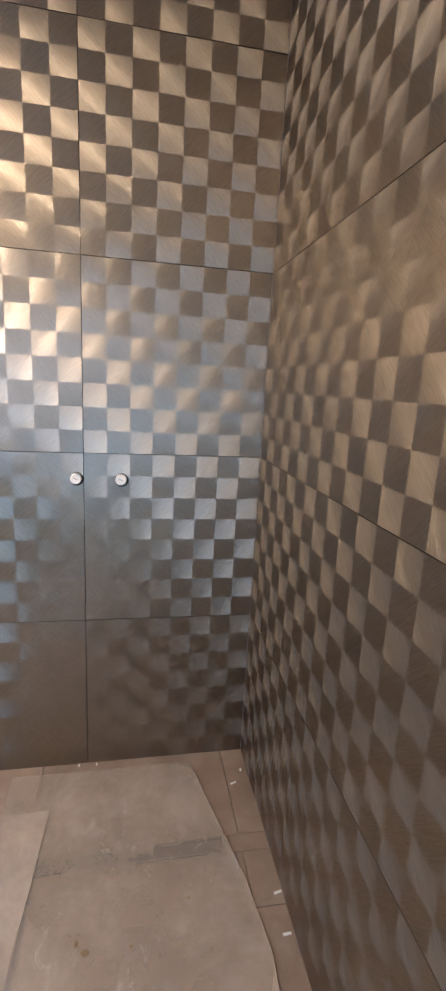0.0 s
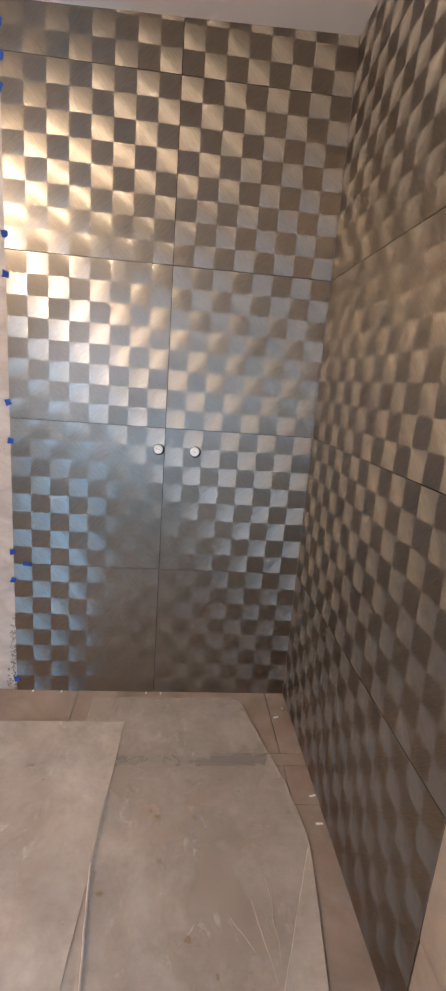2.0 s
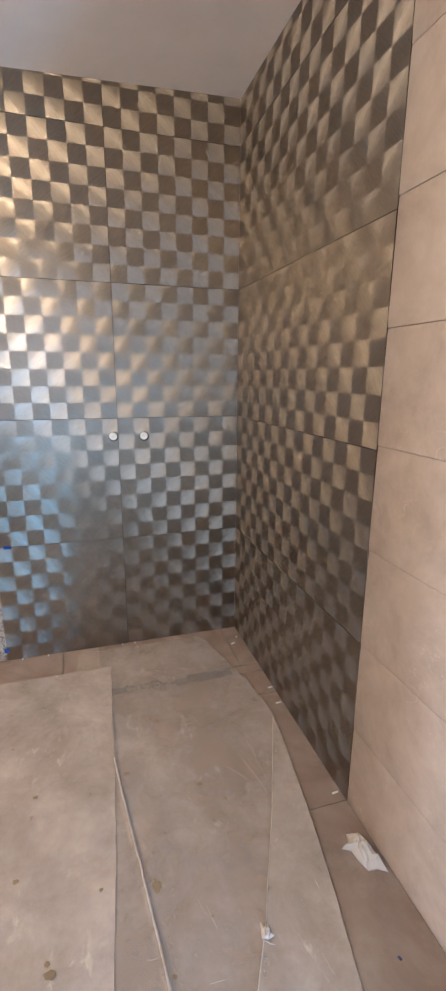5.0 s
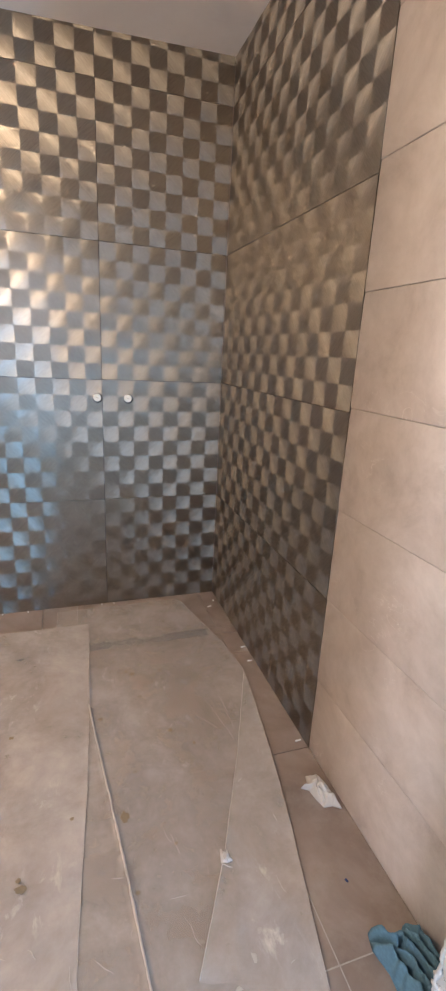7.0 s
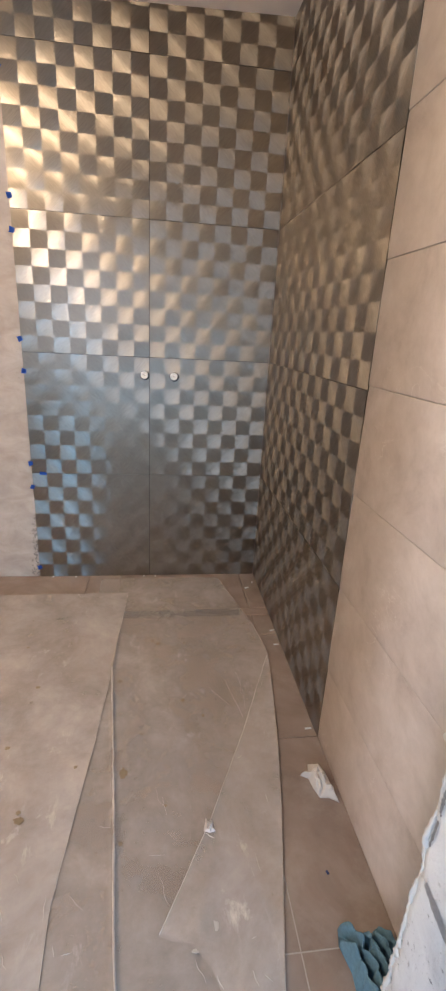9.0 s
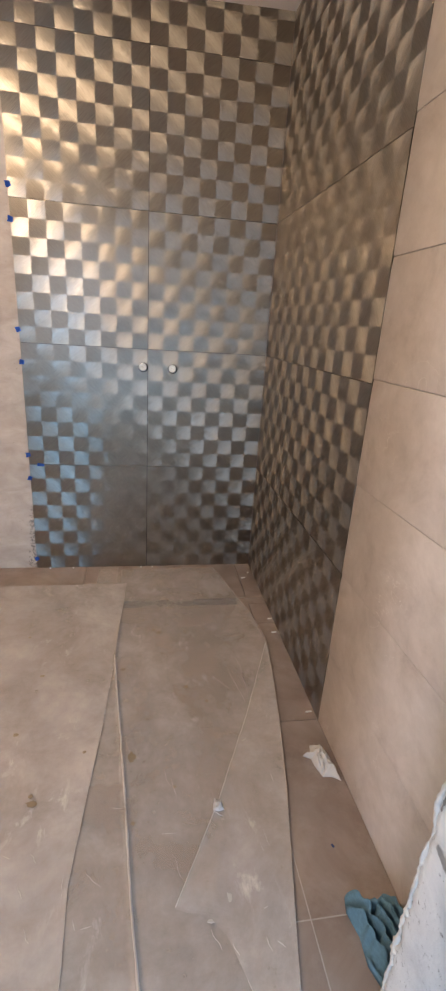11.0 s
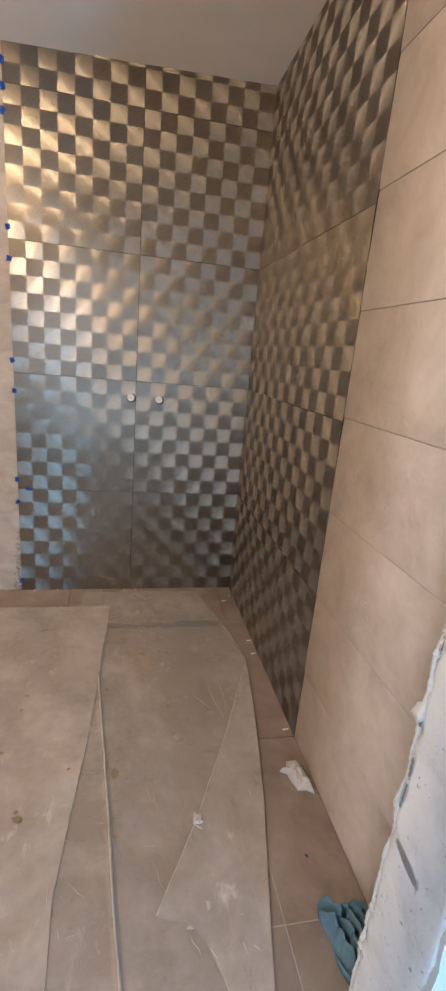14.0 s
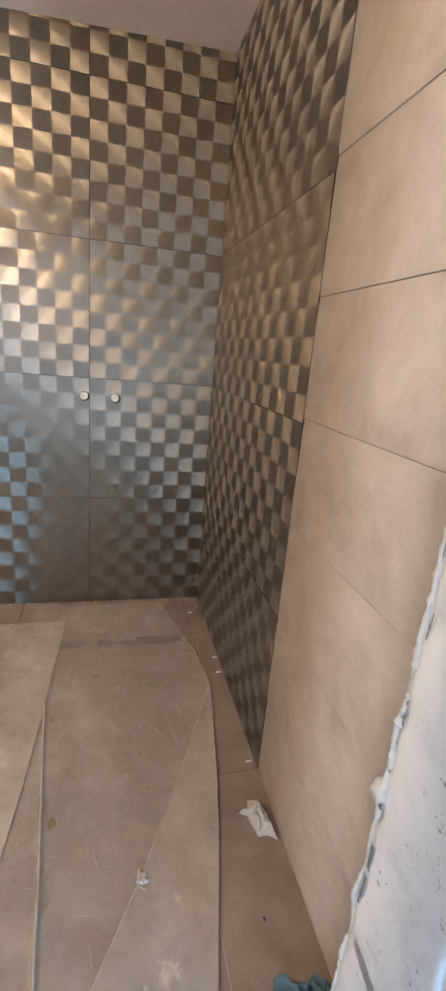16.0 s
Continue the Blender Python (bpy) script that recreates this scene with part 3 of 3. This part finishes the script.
# crumbling plaster low down beside the tiles
CRUMBLE = plaster("crumbling_mortar", (0.16, 0.125, 0.10), (0.27, 0.215, 0.175), (0.40, 0.33, 0.28), 0.9, (0.05, 0.04, 0.035), 2.2, 1.0)
rr = random.Random(21)
bm = bmesh.new()
for k in range(130):
    z = 0.004 + 0.36 * rr.random() ** 1.5
    x = -0.804 - 0.042 * (1 - 0.7 * z / 0.36) * rr.random() ** 1.6
    size = rr.uniform(0.0018, 0.0052)
    lump = bmesh.ops.create_icosphere(bm, subdivisions=1, radius=size, matrix=pose(x, YB + 0.0103, z, rr.uniform(0, 90), rr.uniform(0, 90), 0))
    for v in lump["verts"]:
        v.co += (v.co - Vector((x, YB + 0.0103, z))) * 0.7 * noise.noise(v.co * 260)
part("mortar_crumbs", from_bm("mortar_crumbs", bm, CRUMBLE), wall_back, None, "pitted crumbling grey-brown mortar")

# ---- bead of plaster on the bare arris, and marks on the reveal ----
pts, rad = [], []
for k in range(560):
    z = 0.003 + 2.5 * k / 559
    n1, n2 = noise.noise(Vector((1.0, z * 13, 0))), noise.noise(Vector((5.0, z * 85, 0)))
    lump = 0.009 * math.exp(-((z - 0.778) / 0.016) ** 2)
    pts.append((JAMB + LEAN * z + 0.003 - 0.003 * n1 - lump * 0.5 + 0.003 * n2, YF + 0.001 + 0.004 * n1 - 0.002 * n2, z))
    rad.append(max(0.0022, 0.0046 + 0.0036 * n1 + 0.0062 * n2 + lump))
part("plaster_bead", from_bm("plaster_bead", tube_bm(pts, rad, 10, 0.9), BEAD, True), partition_end, None, "lumpy white bead of plaster")
SCRAPE = plain("grey_scrape", (0.53, 0.535, 0.565), 0.9, vary=0.3, scale=120, relief=0.4)
def scrape(y0, z0, y1, z1, w, seed, name="scrape", mat=SCRAPE, label="grey scrape in the plaster"):
    rows = []
    for i in range(15):
        t = i / 14
        ww = w * math.sin(math.pi * (0.06 + 0.88 * t)) ** 0.3 * (0.8 + 0.5 * noise.noise(Vector((seed, t * 7, 0))))
        y, z = y0 + (y1 - y0) * t, z0 + (z1 - z0) * t
        d = math.hypot(y1 - y0, z1 - z0)
        ny, nz = -(z1 - z0) / d, (y1 - y0) / d
        rows.append([(JAMB + LEAN * z - 0.0030, y + ny * q * ww, z + nz * q * ww) for q in (-0.5, -0.2, 0.15, 0.5)])
    bm = strip_bm(rows)
    bmesh.ops.solidify(bm, geom=bm.faces[:], thickness=0.004)
    bmesh.ops.recalc_face_normals(bm, faces=bm.faces[:])
    part(name, from_bm(name, bm, mat), partition_end, None, label)


scrape(-0.378, 0.505, -0.456, 0.486, 0.026, 1.0)
scrape(-0.352, 1.223, -0.400, 1.219, 0.0022, 3.0)
scrape(-0.400, 1.219, -0.440, 1.226, 0.0018, 6.0)
# dark strips behind the bead, painting the shade inside its crevices
CREVICE_SHADE = plain("crevice_shade", (0.36, 0.36, 0.38), 0.95, vary=0.6, scale=160, relief=0.5)
for i, (z, h, w) in enumerate([(0.60, 0.06, 0.007), (0.668, 0.045, 0.009), (0.772, 0.036, 0.013), (0.92, 0.03, 0.003), (1.06, 0.04, 0.004), (1.17, 0.05, 0.003)]):
    y = YF - 0.0095 - 0.003 * math.sin(i * 2.1)
    scrape(y, z - h / 2, y - 0.004 * math.cos(i * 1.7), z + h / 2, w, 11.0 + i, "crevice", CREVICE_SHADE, "dark strip for the shade in a plaster crevice")

# ---- protective film on the floor ----
def sheet(name, left, right, y0, y1, lift, mat, amp, seed, label, nx=46, step=0.02, rib=0.0):
    rows = []
    ny = int((y0 - y1) / step)
    for j in range(ny + 1):
        y = y0 + (y1 - y0) * j / ny
        a, b = along(left, y), along(right, y)
        row = []
        for i in range(nx + 1):
            u = i / nx
            x = a + (b - a) * u
            n1 = noise.noise(Vector((x * 5 + seed, y * 2.2, seed)))
            n2 = noise.noise(Vector((x * 19 + y * 7, y * 6 - x * 5, seed + 3)))
            crease = max(0.0, 1 - abs(noise.noise(Vector((x * 4.2 - y * 1.1, y * 1.5 + x, seed + 9)))) * 5)
            edge = math.exp(-((x - b) / 0.012) ** 2) * 0.0012
            z = lift + amp * (0.5 + 0.5 * n1) + amp * 0.35 * (0.5 + n2) + amp * 0.5 * crease + edge
            if rib:
                z += rib * math.exp(-((x - along(RIB, y)) / 0.006) ** 2) * (1 if y < 0.9 else math.exp(-((y - 0.9) / 0.2) ** 2))
            row.append((x, y, max(z, lift)))
        rows.append(row)
    bm = strip_bm([list(reversed(r)) for r in rows])
    bmesh.ops.recalc_face_normals(bm, faces=bm.faces[:])
    if sum(f.normal.z for f in bm.faces) < 0:
        bmesh.ops.reverse_faces(bm, faces=bm.faces[:])
    return tagged(new(name, from_bm(name, bm, mat, True)), label, "plastic sheet", "protective film on the floor")


RIB = [(-0.31, 1.55), (-0.331, 0.795), (-0.317, 0.65), (-0.286, 0.362), (-0.256, 0.06), (-0.244, -0.087), (-0.228, -0.224), (-0.20, -0.42)]
MID_RIGHT = [(0.183, 1.555), (0.247, 1.307), (0.306, 1.075), (0.333, 0.88), (0.327, 0.80), (0.301, 0.609), (0.265, 0.37), (0.223, 0.145), (0.178, -0.057), (0.133, -0.26), (0.10, -0.42)]
LEFT_RIGHT = [(-0.306, 1.393), (-0.315, 1.158), (-0.332, 0.918), (-0.331, 0.795), (-0.353, 0.417), (-0.375, 0.176), (-0.395, -0.06), (-0.386, -0.209), (-0.38, -0.42)]
FOLD = [(0.325, 0.84), (0.154, 0.433), (0.001, 0.107), (-0.139, -0.147), (-0.06, -0.165), (-0.02, -0.215), (0.036, -0.36), (0.05, -0.42)]
film_mid = sheet("plastic_sheet", [(-0.46, 1.555), (-0.46, -0.42)], MID_RIGHT, 1.555, -0.42, 0.0016, FILM_MID, 0.0035, 2.0,
      "clear dusty polythene sheet with a raised fold on floor tiles", 150, 0.012, 0.008)
film_left = sheet("plastic_sheet", [(-1.55, 1.393), (-1.60, -0.42)], LEFT_RIGHT, 1.393, -0.42, 0.0048, FILM_LEFT, 0.0035, 6.0,
      "milky dusty polythene sheet spread on the floor", 80, 0.015)
film_flap = sheet("plastic_sheet", FOLD, [(x - 0.002, y) for x, y in MID_RIGHT], 0.838, -0.42, 0.0085, FILM_FOLD, 0.005, 11.0,
      "folded-over flap of crumpled clear polythene", 50, 0.012)
# pale hems: the light that rolled edges catch is put into their colour
HEM = plain("polythene_hem", (0.51, 0.455, 0.415), 0.3, vary=0.1)
def hem(sheet_thing, line, z, r, seed, y0, y1, name="hem"):
    pts = []
    n = int(abs(y0 - y1) / 0.012)
    for k in range(n + 1):
        y = y0 + (y1 - y0) * k / n
        pts.append((along(line, y) + 0.0015 * noise.noise(Vector((seed, y * 20, 0))), y, z + 0.002 * noise.noise(Vector((seed + 2, y * 11, 0)))))
    rad = [r * (0.55 + 0.6 * abs(noise.noise(Vector((seed + 4, p[1] * 9, 0))))) for p in pts]
    part(name, from_bm(name, tube_bm(pts, rad, 6, 0.2), HEM, True), sheet_thing)


hem(film_mid, RIB, 0.0100, 0.0046, 1.0, 0.80, -0.42)
hem(film_mid, MID_RIGHT, 0.007, 0.0010, 2.0, 1.50, -0.42)
hem(film_flap, FOLD, 0.0135, 0.0015, 3.0, 0.83, -0.14)
hem(film_left, LEFT_RIGHT, 0.0085, 0.0008, 4.0, 1.39, -0.42)
# sharp creases, pale like the hems for the light they catch
for i, (a, b, r) in enumerate([((-0.04, -0.125), (0.036, -0.36), 0.0018), ((0.125, 0.69), (0.164, 0.50), 0.0006), ((0.06, 0.65), (0.12, 0.565), 0.0007), ((0.172, 0.75), (0.186, 0.63), 0.0006),
                             ((-0.128, 0.21), (-0.116, 0.15), 0.0006), ((-0.05, -0.03), (-0.03, -0.08), 0.0007)]):
    line = [(a[0] + (b[0] - a[0]) * k / 4 + 0.002 * math.sin(i * 1.9 + k * 1.7) * (0 < k < 4), a[1] + (b[1] - a[1]) * k / 4) for k in range(5)]
    hem(film_mid, line, 0.0072 if r < 0.002 else 0.0125, r, 20.0 + i, a[1], b[1], "crease")

# short wrinkles in the film, in an opaque pale colour that paints their glints
GLINT = plain("pale_glint_polythene", (0.52, 0.475, 0.44), 0.22, vary=0.1)
def wrinkle(sheet_thing, ax, ay, bx, by, r, z, seed):
    pts, rad = [], []
    for k in range(8):
        u = k / 7
        side = 0.10 * noise.noise(Vector((seed, u * 2.4, 3.0))) * math.hypot(bx - ax, by - ay)
        pts.append((ax + (bx - ax) * u + side, ay + (by - ay) * u + side * 0.5, z + 0.001 * noise.noise(Vector((seed, u * 3, 7.0)))))
        rad.append(r * 0.75 * (0.15 + math.sin(math.pi * u) ** 0.7 * (0.6 + 0.6 * abs(noise.noise(Vector((seed + 5, u * 6, 0.0)))))))
    part("wrinkle", from_bm("wrinkle", tube_bm(pts, rad, 6, 0.3), GLINT, True), sheet_thing)


ON_FLAP = [(-0.008, 0.112, 0.004, 0.084, 0.0030), (-0.013, 0.087, 0.012, 0.068, 0.0026), (0.004, 0.100, 0.016, 0.090, 0.0020), (0.112, 0.318, 0.134, 0.331, 0.0016), (0.182, 0.187, 0.184, 0.160, 0.0016),
           (0.066, -0.215, 0.076, -0.253, 0.0018), (0.090, -0.235, 0.109, -0.247, 0.0018), (0.070, -0.170, 0.091, -0.163, 0.0010), (-0.012, -0.225, 0.002, -0.262, 0.0018), (0.118, 0.02, 0.126, -0.03, 0.0009)]
ON_MID = [(-0.165, 0.042, -0.122, 0.040, 0.0009), (0.176, 0.754, 0.182, 0.524, 0.0007), (-0.357, -0.034, -0.315, -0.072, 0.0011), (-0.373, -0.135, -0.366, -0.156, 0.0014), (-0.352, -0.155, -0.328, -0.151, 0.0012),
          (-0.306, 0.133, -0.267, 0.127, 0.0009), (-0.138, 0.0, -0.112, -0.090, 0.0009), (-0.156, 0.249, -0.123, 0.169, 0.0006), (-0.058, -0.191, -0.034, -0.232, 0.0014)]
ON_LEFT = [(-0.411, -0.032, -0.405, -0.089, 0.0010), (-0.513, -0.050, -0.498, -0.078, 0.0015), (-0.499, 0.026, -0.482, 0.001, 0.0013), (-0.57, 0.03, -0.548, 0.018, 0.0010), (-0.48, -0.14, -0.462, -0.17, 0.0012)]
for film_thing, rows, z in ((film_flap, ON_FLAP, 0.0138), (film_mid, ON_MID, 0.0062), (film_left, ON_LEFT, 0.0098)):
    for i, (ax, ay, bx, by, r) in enumerate(rows):
        wrinkle(film_thing, ax, ay, bx, by, r, z, z * 900 + i * 1.37)

# ---- flat spots on the film ----
def spot(name, x, y, z, size, mat, label, group, seed, stretch=1.0):
    bm = bmesh.new()
    rim = []
    for i in range(18):
        a = 2 * math.pi * i / 18
        r = size * (0.65 + 0.7 * abs(noise.noise(Vector((math.cos(a) * 1.6 + seed, math.sin(a) * 1.6, seed)))))
        rim.append((r * math.cos(a), r * math.sin(a) * stretch))
    top = [bm.verts.new((px * 0.8, py * 0.8, 0.0005)) for px, py in rim]
    low = [bm.verts.new((px, py, 0.0)) for px, py in rim]
    bm.faces.new(top)
    bm.faces.new(low[::-1])
    for i in range(18):
        bm.faces.new((low[i], low[(i + 1) % 18], top[(i + 1) % 18], top[i]))
    ob = tagged(new(name, from_bm(name, bm, mat)), label, "stain", group)
    ob.location = (x, y, z)


MUD_AT = [(-0.251, 0.298, 0.015, 1.5), (-0.527, 0.165, 0.017, 0.8), (-0.535, 0.19, 0.008, 1), (-0.147, 0.952, 0.014, 0.7), (-0.17, 0.975, 0.007, 1.3), (-0.294, 0.718, 0.011, 0.8),
          (-0.05, 0.60, 0.009, 1), (0.02, 0.52, 0.006, 1.6), (-0.60, 0.70, 0.009, 1), (-0.70, 0.95, 0.007, 1), (-0.12, 0.18, 0.006, 1), (-0.63, 0.42, 0.011, 0.8),
          (-0.80, 0.62, 0.008, 1), (-0.03, 0.95, 0.006, 1), (0.13, 1.05, 0.006, 1), (-0.24, 0.08, 0.007, 1), (-0.40, 0.33, 0.007, 1), (-0.20, 0.45, 0.008, 0.6)]
for i, (x, y, r, st) in enumerate(MUD_AT):
    lift = 0.0100 if x < along(LEFT_RIGHT, y) else 0.0065
    spot("mud_spot", x, y, lift, r, MUD, "dried brown mud spot on the polythene", "mud spots on the film", i * 1.7, st)
# flat pale blotches on the flap
PALE_BUFF = plain("plaster_splash", (0.43, 0.385, 0.355), 0.85, vary=0.15, scale=140)
for i, (x, y, r, st) in enumerate([(-0.012, -0.133, 0.022, 0.7), (-0.052, -0.178, 0.012, 0.5), (-0.045, -0.150, 0.006, 1)]):
    spot("plaster_splash", x, y, 0.0135 if x > -0.1 else 0.0075, r, PALE_BUFF, "pale blotch on the polythene", "plaster splashes on the film", 40 + i * 1.3, st)

# ---- tile spacers ----
def spacer(x, y, turn, length=0.022):
    bm = box_bm(-length / 2, length / 2, -0.003, 0.003, 0.0, 0.0045, 0.0005)
    for v in bm.verts:
        if v.co.x > 0:
            v.co.z *= 0.45
    ob = tagged(new("tile_wedge", from_bm("tile_wedge", bm, CAP)), "small white plastic levelling wedge at the wall's foot", "tile wedge", "levelling wedges")
    ob.matrix_basis = pose(x, y, 0.0002, 0, 0, turn)


for x, y, a in ((0.392, 1.034, 15), (0.386, 0.925, 5), (0.392, 0.438, 8), (0.378, 1.495, 80), (0.338, 1.436, 20),
                (-0.729, 1.594, 80), (-0.606, 1.592, 95), (-0.231, 1.590, 85), (-0.166, 1.588, 95)):
    spacer(x, y, a, 0.024 if a < 30 else 0.014)
crumb = tagged(new("blue_crumb", from_bm("blue_crumb", box_bm(-0.003, 0.003, -0.005, 0.005, 0, 0.003, 0.001), plain("navy_plastic", (0.02, 0.045, 0.14), 0.5))), "tiny scrap of blue plastic on the floor tile", "scrap")
crumb.matrix_basis = pose(0.302, -0.038, 0.0003, 0, 0, 20)

# ---- crumpled tissue and cloth ----
def crumpled(name, outline, height, mat, label, category, seed, sharp, folds=0.0):
    """A heap of thin stuff: folded ridges inside an uneven outline, closed underneath."""
    bm = bmesh.new()
    cx, cy = sum(p[0] for p in outline) / len(outline), sum(p[1] for p in outline) / len(outline)
    cum = outline + [outline[0]]
    seg = [math.dist(a, b) for a, b in zip(cum, cum[1:])]
    total = sum(seg)
    def rim(s):
        s = (s % 1.0) * total
        for a, b, d in zip(cum, cum[1:], seg):
            if s <= d:
                return a[0] + (b[0] - a[0]) * s / d, a[1] + (b[1] - a[1]) * s / d
            s -= d
        return outline[0]
    around = 110
    rings = []
    for k in range(1, 27):
        f = k / 26
        ring = []
        for i in range(around):
            rx, ry = rim(i / around)
            x, y = cx + (rx - cx) * f, cy + (ry - cy) * f
            q = Vector((x * sharp, y * sharp, seed))
            warp = noise.noise(q * 0.6) * 1.6
            r1 = 1 - abs(noise.noise(Vector((x * sharp + warp, y * sharp * 0.55, seed)))) * 2.1
            r2 = 1 - abs(noise.noise(Vector((x * sharp * 2.3, y * sharp * 1.8 + warp, seed + 6)))) * 2
            env = (1 - f ** 3)
            if folds:
                bent = x * 0.94 + y * 0.34 + 0.022 * noise.noise(Vector((x * 9, y * 9, seed + 1)))
                r1 = math.cos(2 * math.pi * bent / folds) * 0.75 + 0.15
                env = 1 - f ** 6
            z = height * env * max(0.06, 0.25 + 0.6 * r1 + 0.25 * r2)
            shift = 0.010 * noise.noise(Vector((x * 40, y * 40, seed + 2))) * env
            ring.append(bm.verts.new((x + shift, y - shift, max(z, 0.0012 if k < 26 else 0.0004))))
        rings.append(ring)
    mid = bm.verts.new((cx, cy, height * 0.6))
    for i in range(around):
        bm.faces.new((mid, rings[0][i], rings[0][(i + 1) % around]))
    for a, b in zip(rings, rings[1:]):
        for i in range(around):
            bm.faces.new((a[i], b[i], b[(i + 1) % around], a[(i + 1) % around]))
    bm.faces.new([v for v in rings[-1]][::-1])
    bmesh.ops.recalc_face_normals(bm, faces=bm.faces[:])
    return tagged(new(name, from_bm(name, bm, mat, True)), label, category)


crumpled("crumpled_tissue", [(0.309, 0.252), (0.338, 0.262), (0.345, 0.290), (0.372, 0.286), (0.385, 0.262), (0.398, 0.21), (0.405, 0.150), (0.378, 0.168), (0.350, 0.170), (0.338, 0.205), (0.333, 0.238)],
         0.042, TISSUE, "crumpled white paper tissue on the floor tile", "tissue", 3.0, 34)
crumpled("cloth", [(0.276, -0.195), (0.285, -0.160), (0.305, -0.150), (0.318, -0.185), (0.345, -0.195), (0.375, -0.175), (0.412, -0.190), (0.418, -0.30), (0.385, -0.345), (0.335, -0.345), (0.300, -0.345), (0.284, -0.300), (0.288, -0.245)],
         0.075, CLOTH, "crumpled teal-blue cleaning cloth on the floor beside the doorway", "cloth", 9.0, 17, 0.027)

# raised pale crumple stands for a cluster of glints in the film
scrap = crumpled("film_scrap", [(-0.014, 0.090), (-0.006, 0.128), (0.004, 0.112), (0.014, 0.120), (0.012, 0.098), (0.020, 0.088), (0.002, 0.084)],
                 0.010, HEM, "tiny crumple of the polythene, pale for its glints", "film scrap", 5.0, 120)
scrap.location.z = 0.0125

# ---- debris on the threshold ----
for i in range(9):
    rr = random.Random(50 + i)
    x, y = rr.uniform(-0.05, 0.26), rr.uniform(-0.50, -0.37)
    bm = bmesh.new()
    bmesh.ops.create_icosphere(bm, subdivisions=1, radius=rr.uniform(0.003, 0.007))
    for v in bm.verts:
        v.co *= 1 + 0.5 * noise.noise(v.co * 300 + Vector((i, 0, 0)))
        v.co.z = v.co.z * 0.5 + 0.001
    ob = tagged(new("rubble", from_bm("rubble", bm, PALE_BUFF if i % 3 else MUD)), "small crumb of plaster on the threshold", "rubble", "crumbs on the threshold")
    ob.matrix_basis = pose(x, y, -0.003, 0, 0, rr.uniform(0, 180))
